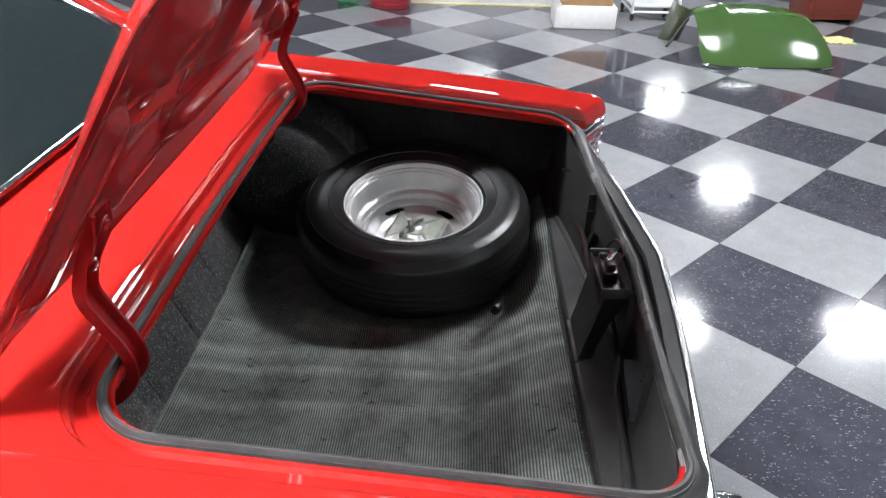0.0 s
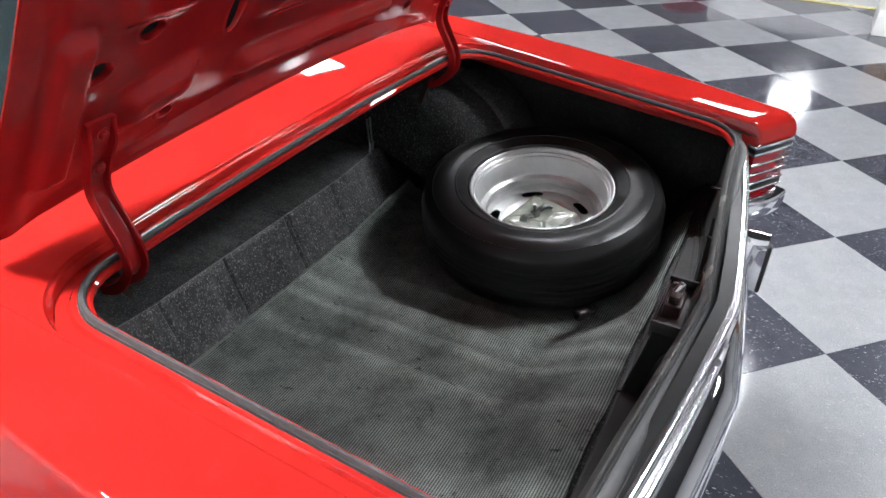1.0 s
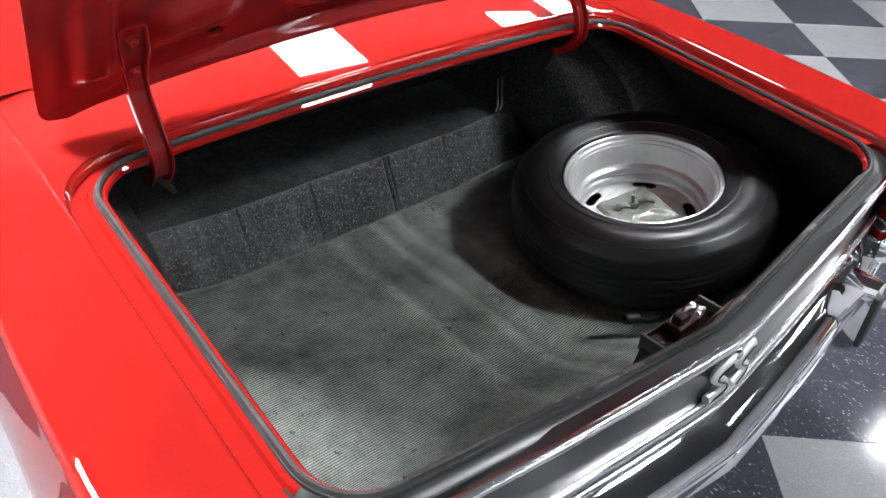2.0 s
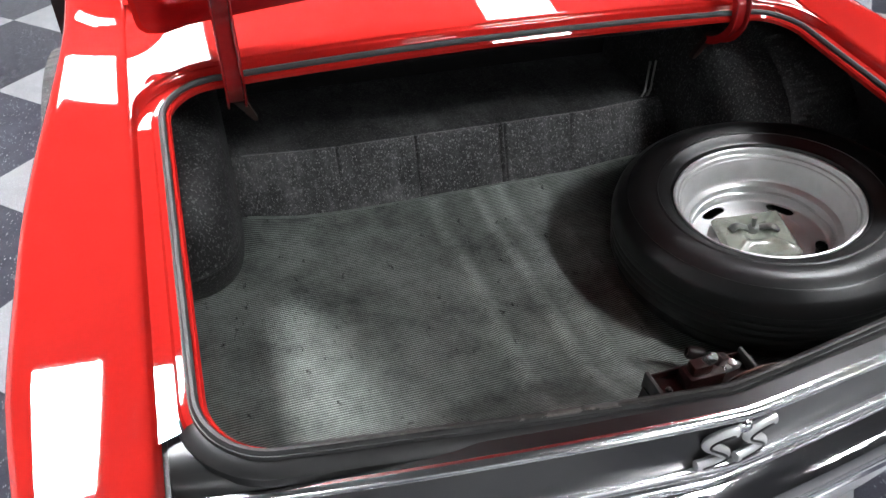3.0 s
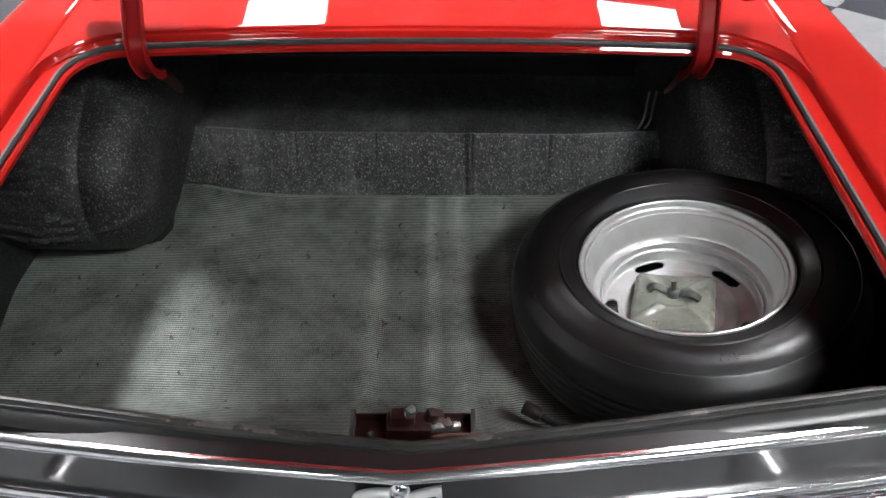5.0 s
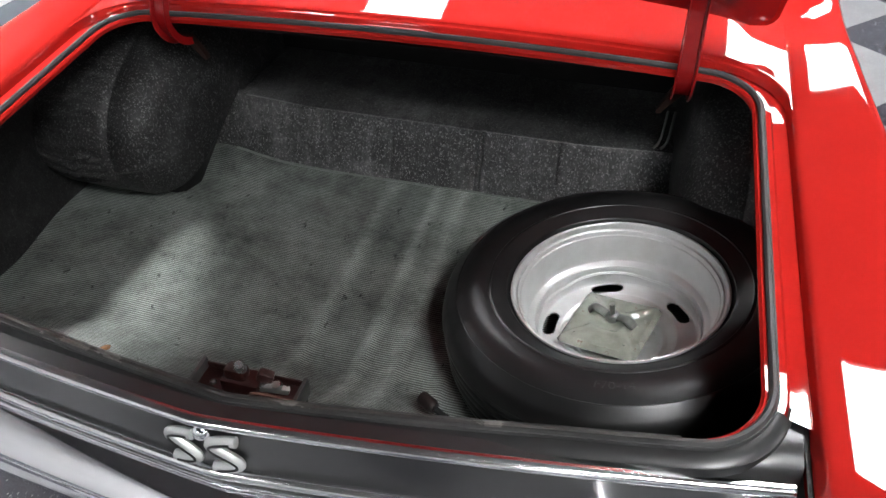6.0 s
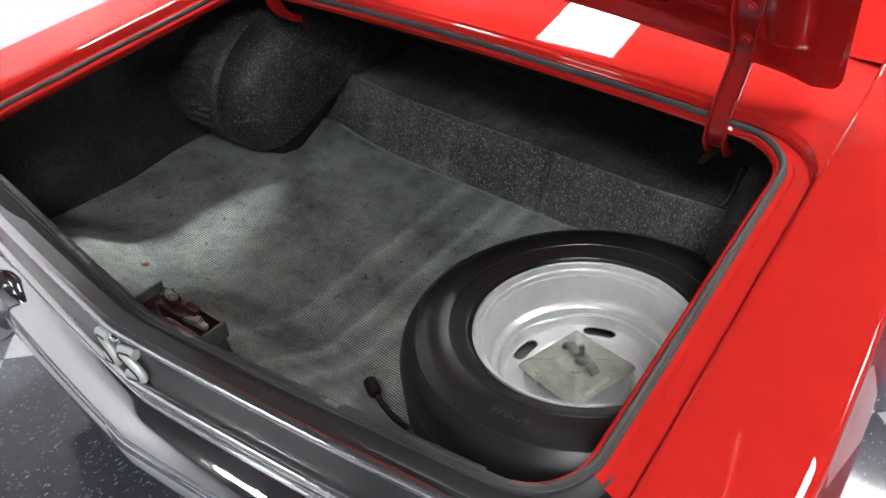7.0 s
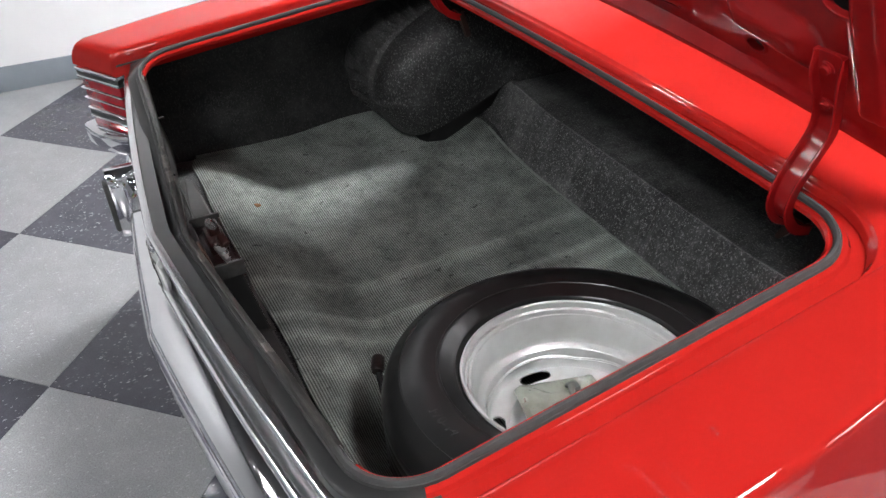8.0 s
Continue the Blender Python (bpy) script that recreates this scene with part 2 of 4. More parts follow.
TUB_RED = make_plain("red_plastic", (0.30, 0.02, 0.03), 0.35, 9)
LEAF = make_plain("green_plastic", (0.03, 0.25, 0.08), 0.5, 12)
WHITE_METAL = make_plain("white_powder_coat", (0.72, 0.73, 0.74), 0.35, 9, 0.05)
ORANGE_BULB = make_plain("wire_insulation", (0.07, 0.03, 0.02), 0.5, 30, 0.2)

# ---- mesh helpers ----


def smooth(ob, angle=35):
    mesh = ob.data
    mesh.shade_smooth()
    mesh.set_sharp_from_angle(angle=radians(angle))
    return ob


def part(name, bm, material, parent=None, label="", angle=35):
    """Links a bmesh as one mesh object under a thing or a part."""
    mesh = bpy.data.meshes.new(name)
    bmesh.ops.recalc_face_normals(bm, faces=bm.faces[:])
    bm.to_mesh(mesh)
    bm.free()
    mesh.materials.append(material)
    ob = new(name, mesh)
    if parent is not None:
        ob.parent = parent
    if label:
        ob["label"] = label
    return smooth(ob, angle)


def thing(name, label, category, group="", kind="", at=(0, 0, 0)):
    ob = new(name)
    ob.location = at
    return tagged(ob, label, category, group, kind)


def box(x0, y0, z0, x1, y1, z1, bevel=0.0, seg=2, bm=None):
    bm = bm or bmesh.new()
    made = bmesh.ops.create_cube(bm, size=1.0)["verts"]
    for v in made:
        v.co = Vector(((x0 + x1) / 2 + v.co.x * (x1 - x0), (y0 + y1) / 2 + v.co.y * (y1 - y0), (z0 + z1) / 2 + v.co.z * (z1 - z0)))
    if bevel:
        edges = list({e for v in made for e in v.link_edges})
        bmesh.ops.bevel(bm, geom=edges, offset=bevel, segments=seg, profile=0.5, affect="EDGES")
    return bm


def moved(bm, m):
    bm.transform(m)
    return bm


def moved_mesh(bm, m):
    """A throwaway mesh of a moved bmesh, to join into another."""
    bm.transform(m)
    mesh = bpy.data.meshes.new("joined")
    bm.to_mesh(mesh)
    bm.free()
    return mesh


def grid(rows, close_u=False, close_v=False, thick=0.0, bm=None, cap=False, skip=None):
    """A sheet through rows of points; thick gives it a back."""
    bm = bm or bmesh.new()
    vs = [[bm.verts.new(p) for p in row] for row in rows]
    nu, nv = len(vs), len(vs[0])
    for i in range(nu if close_u else nu - 1):
        for j in range(nv if close_v else nv - 1):
            if skip and skip(i, j):
                continue
            bm.faces.new((vs[i][j], vs[(i + 1) % nu][j], vs[(i + 1) % nu][(j + 1) % nv], vs[i][(j + 1) % nv]))
    if cap:
        bm.faces.new(list(reversed(vs[0])))
        bm.faces.new(vs[-1])
    if skip:
        bmesh.ops.delete(bm, geom=[v for v in bm.verts if not v.link_faces], context="VERTS")
    if thick:
        bmesh.ops.recalc_face_normals(bm, faces=bm.faces[:])
        bmesh.ops.solidify(bm, geom=bm.faces[:], thickness=thick)
    return bm


def revolve(profile, n=64, closed=False):
    """Turns (radius, height) pairs about z."""
    rows = [[(r * math.cos(a), r * math.sin(a), h) for r, h in profile] for a in (2 * math.pi * k / n for k in range(n))]
    return grid(rows, close_u=True, close_v=closed)


def tube(points, radius, n=8, flat=1.0, up=Vector((0, 0, 1)), bm=None):
    """A rod, or with flat a strap, along points."""
    points = [Vector(p) for p in points]
    rows = []
    for k, p in enumerate(points):
        ahead = (points[min(k + 1, len(points) - 1)] - points[max(k - 1, 0)]).normalized()
        side = ahead.cross(up)
        side = side.normalized() if side.length > 1e-4 else Vector((1, 0, 0))
        above = side.cross(ahead)
        rows.append([p + side * (radius * math.cos(a)) + above * (radius * flat * math.sin(a)) for a in (2 * math.pi * i / n for i in range(n))])
    return grid(rows, close_v=True, cap=True, bm=bm)


def curve_points(ctrl, n=40):
    """A smooth line through the control points."""
    ctrl = [Vector(c) for c in ctrl]
    pts = [ctrl[0] * 2 - ctrl[1], *ctrl, ctrl[-1] * 2 - ctrl[-2]]
    out = []
    for k in range(n + 1):
        s = k / n * (len(ctrl) - 1)
        i = min(int(s), len(ctrl) - 2)
        f = s - i
        a, b, c, d = pts[i:i + 4]
        out.append(0.5 * ((2 * b) + (c - a) * f + (2 * a - 5 * b + 4 * c - d) * f * f + (3 * b - a - 3 * c + d) * f ** 3))
    return out


def step(a, b, x):
    s = min(1.0, max(0.0, (x - a) / (b - a)))
    return s * s * (3 - 2 * s)


# ---- the car's main lines ----


def rear_line(x):
    """The rear face's plan: a shallow V that sweeps forward."""
    a = abs(x + 0.012)
    return -0.0173 + 0.078 * a + 0.059 * a * a


def deck_side(y):
    return 0.860 + 0.11 * y - 0.03 * max(0.0, y - 1.0)


def deck_height(x, y):
    w = min(1.0, (abs(x) / 0.715) ** 2)
    return (0.800 + 0.2 * y) * (1 - w) + deck_side(y) * w


def rounded(corners, n=10):
    """A closed outline from (x, y, radius) corners."""
    out = []
    m = len(corners)
    for k in range(m):
        x, y, r = corners[k]
        p, a, b = Vector((x, y)), Vector(corners[k - 1][:2]), Vector(corners[(k + 1) % m][:2])
        da, db = (a - p).normalized(), (b - p).normalized()
        half = da.angle(db) / 2
        t = r / math.tan(half)
        centre = p + (da + db).normalized() * (r / math.sin(half))
        s, e = p + da * t - centre, p + db * t - centre
        turn = s.angle_signed(e)
        for i in range(n + 1):
            out.append(centre + Matrix.Rotation(-turn * i / n, 2) @ s)
    return out


def resample(points, spacing):
    out = []
    m = len(points)
    for k in range(m):
        a, b = points[k], points[(k + 1) % m]
        c = max(1, int((b - a).length / spacing))
        out += [a.lerp(b, i / c) for i in range(c)]
    return out


REAR = 0.047
OPEN_X, OPEN_Y = 0.714, 0.887
outline = [(-OPEN_X, OPEN_Y, 0.10), (OPEN_X, OPEN_Y, 0.10), (OPEN_X, rear_line(0.70) + REAR - 0.026, 0.095)]
outline += [(0.45, rear_line(0.45) + REAR - 0.007, 0.5), (0.2, rear_line(0.2) + REAR, 0.5)] + [(0.0, rear_line(0) + REAR, 0.10)]
outline += [(-0.2, rear_line(0.2) + REAR, 0.5), (-0.45, rear_line(0.45) + REAR - 0.007, 0.5)] + [(-OPEN_X, rear_line(0.70) + REAR - 0.026, 0.095)]
OUTLINE = resample(rounded(outline), 0.02)


def ring(profile, where=None, extra=0.0):
    """Sweeps (outward, up) pairs round the trunk opening. where picks a stretch of it."""
    n = len(OUTLINE)
    rows, flags = [], []
    for k in range(n):
        p, t = OUTLINE[k], (OUTLINE[(k + 1) % n] - OUTLINE[k - 1]).normalized()
        out = Vector((-t.y, t.x))
        if out.dot(p - Vector((0, 0.45))) < 0:
            out = -out
        rows.append([(p.x + out.x * o, p.y + out.y * o, deck_height(p.x, p.y) + h + extra) for o, h in profile])
        flags.append(where is None or where(p))
    return grid(rows, close_u=True, skip=lambda i, j: not (flags[i] or flags[(i + 1) % n]))


def at_rear(p):
    return p.y < rear_line(p.x) + REAR + 0.02 and abs(p.x) < 0.675


def mirror_x(bm):
    bm.transform(Matrix.Diagonal((-1, 1, 1, 1)))
    return bm


# ---- room ----
floor_mesh = box(-3.0, -8.2, -0.06, 15.2, 9.2, -0.004)
floor = tagged(part("floor", floor_mesh, GROUT), "glossy checkerboard floor of grey and black vinyl tiles", "floor", kind="structure")
X0, X1, Y0, Y1 = -2.86, 15.0, -8.0, 9.0
wall_defs = {"wall_west": (X0 - 0.15, Y0 - 0.15, 0, X0, Y1 + 0.15, CEILING), "wall_east": (X1, Y0 - 0.15, 0, X1 + 0.15, Y1 + 0.15, CEILING),
             "wall_south": (X0, Y0 - 0.15, 0, X1, Y0, CEILING), "wall_north": (X0, Y1, 0, X1, Y1 + 0.15, CEILING)}
for name, dims in wall_defs.items():
    tagged(part(name, box(*dims), WALL), "plain white painted showroom wall", "wall", kind="structure")
tagged(part("baseboard", box(X0, Y0, 0, X0 + 0.012, Y1, 0.125, 0.003), BASE), "blue-grey vinyl baseboard along the white wall", "baseboard", kind="structure")
CEILING_END = 3.5
tagged(part("ceiling", box(X0 - 0.15, Y0 - 0.15, CEILING, X1 + 0.15, CEILING_END, CEILING + 0.1), CEIL), "dark painted showroom ceiling", "ceiling", kind="structure")
# Unseen white part, added as a bright field mirrored in the deck paint.
tagged(part("ceiling", box(X0 - 0.15, CEILING_END, CEILING, X1 + 0.15, Y1 + 0.15, CEILING + 0.1), WALL), "white ceiling part added for the red deck to reflect", "ceiling", kind="structure")


def ceiling_light(material, half=0.29):
    t = thing("ceiling_light", "bright white light panel in the ceiling", "ceiling light", "ceiling light panels")
    bm = box(-half - 0.03, -0.32, -0.03, half + 0.03, 0.32, -0.001, 0.004)
    part("frame", bm, WHITE_METAL, t)
    part("diffuser", box(-half, -0.29, -0.036, half, 0.29, -0.031), material, t)
    return t


near_spots = [(1.35, -1.2), (-1.22, 1.28), (1.5, 1.2)]
far_spots = [(-1.05, 3.55), (1.48, 3.55), (3.75, 3.45), (-1.6, 6.4), (1.6, 6.4)] + [(-1.6, -3.6), (1.6, -5.0)]
far_spots += [(5.0, -3.9), (5.04, -1.9), (4.45, 0.04), (4.7, 4.0)] + [(8.5, -3.5), (12.5, -3.5), (12.5, 0.1)]
for material, spots in [(m, [p]) for m, p in zip(NEAR_GLOWS, near_spots)] + [(GLOW, far_spots)]:
    lamp = ceiling_light(material, 0.16 if spots == near_spots[1:2] else 0.29)
    lamp.location = (*spots[0], CEILING)
    for x, y in spots[1:]:
        copy_thing(lamp, pose(x, y, CEILING))

# ---- car body ----
car = thing("car", "red two-door classic car with its trunk lid standing open", "car")

HEM = [(-0.012, -0.0155), (-0.0150, -0.0140), (-0.0160, -0.006), (-0.0125, -0.001), (-0.009, -0.001)]
HEM_REAR = [(o + 0.0035, h + (0.003 if h < -0.01 else 0.0)) for o, h in HEM]
GUT = [(-0.010, -0.0015), (0.014, -0.002), (0.019, -0.008), (0.034, -0.009), (0.075, -0.010)]
part("opening_hem", ring(HEM, lambda p: not (at_rear(p) and abs(p.x) < 0.65)), RED, car, "red folded edge of the trunk opening")
part("opening_hem", ring(HEM_REAR, lambda p: at_rear(p) and abs(p.x) < 0.40), BLACK, car, "black folded edge of the trunk opening")
# Whitish stretches: light caught by the folded edge, put into the colour.
part("opening_hem", ring(HEM_REAR, lambda p: at_rear(p) and p.x < -0.41 and p.x > -0.64), WHITENED_EDGE, car, "folded edge of the trunk opening, whitened where light catches it")
part("opening_hem", ring(HEM_REAR, lambda p: at_rear(p) and p.x > 0.41 and p.x < 0.64), WHITENED_EDGE, car, "folded edge of the trunk opening, whitened where light catches it")
part("trunk_gutter", ring(GUT, lambda p: p.y > 0.150), RED, car, "red painted gutter round the trunk opening")
part("rear_sill", ring([(-0.010, -0.0015), (0.010, -0.003), (0.016, -0.006), (0.0225, -0.0085), (0.0255, -0.0115), (0.0265, -0.026)], lambda p: p.y < 0.162), BLACK, car, "black painted rear edge of the trunk opening")
bulb = [(-0.0075, -0.002), (-0.008, 0.004), (-0.005, 0.0085), (-0.0005, 0.0085), (0.002, 0.005), (0.0028, 0.003), (0.0045, 0.003), (0.0055, -0.002)]
part("weatherstrip", ring(bulb), STRIP, car, "dark rubber weatherstrip")
part("seal_residue", ring([(-0.0135, -0.004), (-0.0135, 0.000), (-0.012, 0.003), (-0.0095, 0.0055), (-0.004, 0.0092), (0.000, 0.0090), (0.002, 0.004)], lambda p: at_rear(p) and abs(p.x) < 0.60), SEAL, car, "worn grey seal with rusty edge")


def quarter_end(x):
    """Where the quarter panel ends at the tail lamp."""
    return 0.053 - 0.64 * (x - 0.74) if x < 0.880 else -0.0366 + 0.6 * (x - 0.880)


def quarter_panel(sign):
    prof = [(0.7600, -0.05), (0.7605, -0.012), (0.7615, -0.0095), (0.7640, 0.004), (0.7652, 0.0092), (0.7672, 0.0121), (0.7705, 0.0134), (0.776, 0.0140)] + [(x, 0.0145) for x in (0.785, 0.80, 0.825, 0.85, 0.868, 0.880)] + [(0.8865, 0.0138)]
    prof += [(0.8905, 0.0122), (0.8932, 0.0092), (0.8950, 0.0050), (0.8968, -0.002), (0.9015, -0.020), (0.912, -0.07), (0.930, -0.15), (0.942, -0.25), (0.945, -0.36), (0.935, -0.48), (0.915, -0.58)]
    ys = [0, 0.0015, 0.004, 0.007, 0.011, 0.015, 0.02, 0.035, 0.055, 0.08, 0.12, 0.18] + [0.25 + 0.06 * k for k in range(36)]
    rows = []
    for d in ys:
        row = []
        for x, dz in prof:
            flare = (0.028 * step(0.0, 0.3, d) - 0.045 * step(0.5, 1.2, d) * step(-0.34, -0.08, dz)) * min(1.0, max(0.0, (x - 0.79) / 0.10))
            y = quarter_end(x) + d + (0.07 * step(0.12, 0.0, d) if dz < -0.06 else 0)
            z = deck_side(y) + dz + (0.075 * (min(x, 0.8905) - 0.825) if dz > 0 else 0.0)
            if d < 0.035 and dz > -0.06:
                z -= (z - 0.823) * (1 - math.sqrt(max(0.0, 1 - (1 - d / 0.035) ** 2)))
            z += 0.55 * max(0.0, y - 1.16) ** 1.25 * step(0.93, 0.80, x)
            row.append((sign * (x + flare - 0.10 * step(0.93, 0.76, x) * step(1.3, 2.1, y)), y, z))
        rows.append(row)
    return grid(rows, thick=0.004)


part("quarter_panel", quarter_panel(1), RED, car, "glossy red rear quarter panel")
part("quarter_panel", quarter_panel(-1), RED, car, "glossy red rear quarter panel")

# panel between trunk opening and rear window, wrapped round the gutter's front corners
inner = []
for k in range(19):
    a = radians(90 * k / 18)
    r = 0.134 + 0.0125 * (1 - k / 18) ** 2
    inner.append((-0.614 - r * math.cos(a), 0.787 + r * math.sin(a), k / 18))
inner += [(-0.614 + 1.228 * k / 30, 0.921, 1.0) for k in range(1, 30)]
inner += [(-x, y, f) for x, y, f in reversed(inner[:19])]
near_steps = [0, 0.04, 0.08, 0.12, 0.16, 0.27, 0.30, 0.34, 0.38, 0.42, 0.7, 1.0]
rows = []
for x, y, f in inner:
    if f < 0.5:
        end = Vector((math.copysign(0.770, x), 0.787 + 0.443 * f * 2))
    elif f < 1.0:
        end = Vector((math.copysign(0.770 - 0.156 * (f * 2 - 1), x), 1.23))
    else:
        end = Vector((x, 1.23))
    start = Vector((x, y))
    span = (end - start).length
    lip = 0.034 * min(1.0, span / 0.08)
    row = []
    for d in [lip * k for k in near_steps] + [lip + (span - lip) * k / 10 for k in range(1, 11)]:
        p = start.lerp(end, d / span)
        e = d if span > 0.08 else d * 0.08 / span
        rise = -0.009 + 0.013 * step(0.0, 0.005, e) + 0.006 * step(0.0095, 0.0135, e) + 0.130 * max(0.0, p.y - 0.925)
        side = step(0.67, 0.770, abs(p.x))
        low = deck_side(p.y) - 0.009 + 0.0180 * step(0.0, 0.014, e)
        row.append((p.x, p.y, (deck_height(p.x, 0.90) + rise) * (1 - side) + side * low))
    rows.append(row)
part("deck_panel", grid(rows), RED, car, "glossy red panel below the rear window")

# ---- rear face ----


def sweep_rear(profile, x0=-0.745, x1=0.745, n=74, close=True):
    rows = []
    for k in range(n + 1):
        x = x0 + (x1 - x0) * k / n
        rows.append([(x, rear_line(x) + dy, z) for dy, z in profile])
    return grid(rows, close_v=close, cap=close)


def sill_rows():
    rows = []
    for k in range(121):
        x = -0.749 + 1.498 * k / 120
        y, a = rear_line(x), abs(x)
        reach = 0.024 if a < 0.650 else 0.113 - 0.095 * math.sqrt(max(0.0, 1 - ((a - 0.619) / 0.095) ** 2))
        row = []
        for f in (1.0, 0.8, 0.6, 0.4):
            row.append((x, y + 0.010 + (reach - 0.010) * f, deck_height(x, y + 0.010 + (reach - 0.010) * f) - 0.0175))
        top = row[-1][2]
        row += [(x, y + 0.012, top + 0.35 * (0.826 - top)), (x, y + 0.008, top + 0.8 * (0.826 - top)), (x, y + 0.004, 0.826), (x, y + 0.003, 0.812)]
        rows.append(row)
    return rows


part("rear_shelf", grid(sill_rows(), thick=0.003), BLACK, car, "satin black top edge of the tail panel", 75)
part("tail_panel", sweep_rear([(0.003, 0.824), (0.004, 0.700), (0.002, 0.655), (0.03, 0.655), (0.03, 0.822)]), TAIL_BLACK, car, "glossy black tail panel")
trim = lambda z, h, d: [(0.004, z - h)] + [(-d * math.cos(radians(a)), z + h * math.sin(radians(a))) for a in range(-75, 91, 15)] + [(0.004, z + h)]
part("molding", sweep_rear(trim(0.820, 0.0085, 0.010)), TRIM, car, "bright chrome molding")
part("molding", sweep_rear(trim(0.702, 0.011, 0.012)), TRIM, car, "bright chrome molding")
part("molding", sweep_rear(trim(0.668, 0.003, 0.006)), TRIM, car, "bright chrome molding")
bumper = part("bumper", sweep_rear([(0.004, 0.6545), (-0.010, 0.6495), (-0.030, 0.6355), (-0.048, 0.6185), (-0.057, 0.605), (-0.062, 0.590), (-0.063, 0.56), (-0.053, 0.53), (-0.03, 0.51), (0.0, 0.50), (0.03, 0.50), (0.03, 0.652)], -0.86, 0.86, 90), CHROME, car, "polished chrome rear bumper")


def bumper_guard(x):
    y = rear_line(x)
    bm = grid([[(x + sx * w, y + dy, z) for sx, dy in ((-0.027, -0.03), (-0.032, -0.072), (-0.023, -0.096), (0.023, -0.096), (0.032, -0.072), (0.027, -0.03))]
               for z, w in ((0.50, 0.7), (0.515, 0.9), (0.56, 1.0), (0.645, 1.0), (0.664, 0.94), (0.675, 0.82), (0.682, 0.6), (0.685, 0.3))], close_v=True, cap=True)
    g = part("bumper_guard", bm, CHROME, car, "chrome bumper guard with black rubber strip")
    part("rubber_strip", box(x - 0.016, y - 0.108, 0.515, x + 0.016, y - 0.093, 0.655, 0.007), STRIP, g, "black rubber strip")


bumper_guard(-0.54)
bumper_guard(0.54)


def tail_lamp(sign):
    a, b = Vector((0.742, 0.048, 0)), Vector((0.870, -0.032, 0))
    u = (b - a).normalized()
    back = Vector((u.y, -u.x, 0))
    if back.y < 0:
        back = -back
    length = (b - a).length

    def slab(z0, z1, out, depth, bev, s0=0.0, s1=1.0):
        bm = box(length * s0, -out, z0 - 0.006, length * s1, depth, z1 - 0.006, bev)
        m = Matrix(((u.x, back.x, 0, a.x), (u.y, back.y, 0, a.y), (0, 0, 1, 0), (0, 0, 0, 1)))
        bm.transform(m)
        if sign < 0:
            mirror_x(bm)
        return bm

    lamp_body = part("tail_lamp", slab(0.625, 0.826, -0.030, 0.06, 0.004, 0.02, 0.98), BLACK, car, "ribbed red tail lamp with chrome bars")
    part("lens", slab(0.645, 0.812, 0.004, 0.030, 0.003, 0.03, 0.96), LENS, lamp_body, "red lens")
    for z, h in ((0.8225, 0.0055), (0.802, 0.005)):
        part("chrome_bar", slab(z - h, z + h, 0.010, 0.03, 0.0045, -0.01, 1.03), CHROME, lamp_body, "chrome bar")
    for k, (z, h) in enumerate(((0.770, 0.0025), (0.742, 0.0025), (0.7125, 0.0038), (0.690, 0.0038))):
        part("chrome_bar", slab(z - h, z + h, 0.010, 0.03, h * 0.9, -0.01, 1.0 - 0.010 * k), CHROME, lamp_body, "chrome bar")
    part("dark_band", slab(0.807, 0.819, 0.006, 0.03, 0.001, 0.0, 1.02), BLACK, lamp_body, "dark band")
    part("dark_band", slab(0.6945, 0.7095, 0.006, 0.03, 0.001, 0.0, 0.97), BLACK, lamp_body, "dark band")
    rows = []
    for k in range(13):
        f = k / 12
        p = a + u * (length * (-0.05 + 1.08 * f))
        dep = 0.030 + 0.014 * math.sin(math.pi * f)
        out = -back
        rows.append([(p + out * o + Vector((0, 0, z))) for o, z in ((-0.03, 0.664), (dep * 0.70, 0.666), (dep * 0.92, 0.664), (dep, 0.659), (dep * 1.02, 0.650), (dep * 1.0, 0.626), (dep * 0.9, 0.610), (dep * 0.5, 0.600), (-0.03, 0.600))])
    bm = grid(rows, close_v=True, cap=True)
    if sign < 0:
        mirror_x(bm)
    part("lower_bezel", bm, CHROME, lamp_body, "chrome lower bezel")


tail_lamp(1)
tail_lamp(-1)

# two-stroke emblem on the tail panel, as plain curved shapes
for cx in (-0.047, 0.017):
    pts = []
    for k in range(49):
        q = 2 * k / 48 - 1
        px = cx - 0.019 * math.sin(q * math.pi * 1.38) + 0.005 * q
        pts.append((px, rear_line(px) - 0.006, 0.757 + 0.034 * math.sin(q * math.pi * 0.5)))
    letter = part("emblem", tube(pts, 0.0098, 12, 0.75, Vector((0, 1, 0))), RIM, car, "silver curved emblem with a black inlaid line")
    part("inlay", tube([(p[0], p[1] - 0.0068, p[2]) for p in pts[3:-3]], 0.0024, 6), BLACK, letter, "black inlaid line")
medal = revolve([(0, 0.010), (0.006, 0.009), (0.011, 0.005), (0.013, 0.0)], 20)
part("emblem", moved(medal, pose(-0.012, rear_line(-0.012) - 0.002, 0.795, 90, 0, 0)), CHROME, car, "small round chrome medallion")

# ---- trunk interior ----


def floor_height(x, y):
    z = 0.440 + 0.014 * step(-0.30, -0.60, x) + 0.030 * step(0.52, 0.90, x) + 0.016 * step(0.30, 0.56, x)
    z += 0.012 * step(0.93, 1.08, y) + 0.024 * step(-0.45, -0.63, x) * step(0.93, 1.08, y)
    z += 0.122 * step(0.42 - 0.15 * step(0.10, 0.35, x), 0.15, y) * step(-0.93, -0.66, x)
    for c in (-0.11, 0.02, 0.10, 0.20):
        z += 0.008 * math.exp(-((x - c) / 0.014) ** 2) * step(0.25, 0.4, y) * step(0.95, 0.8, y)
    return z


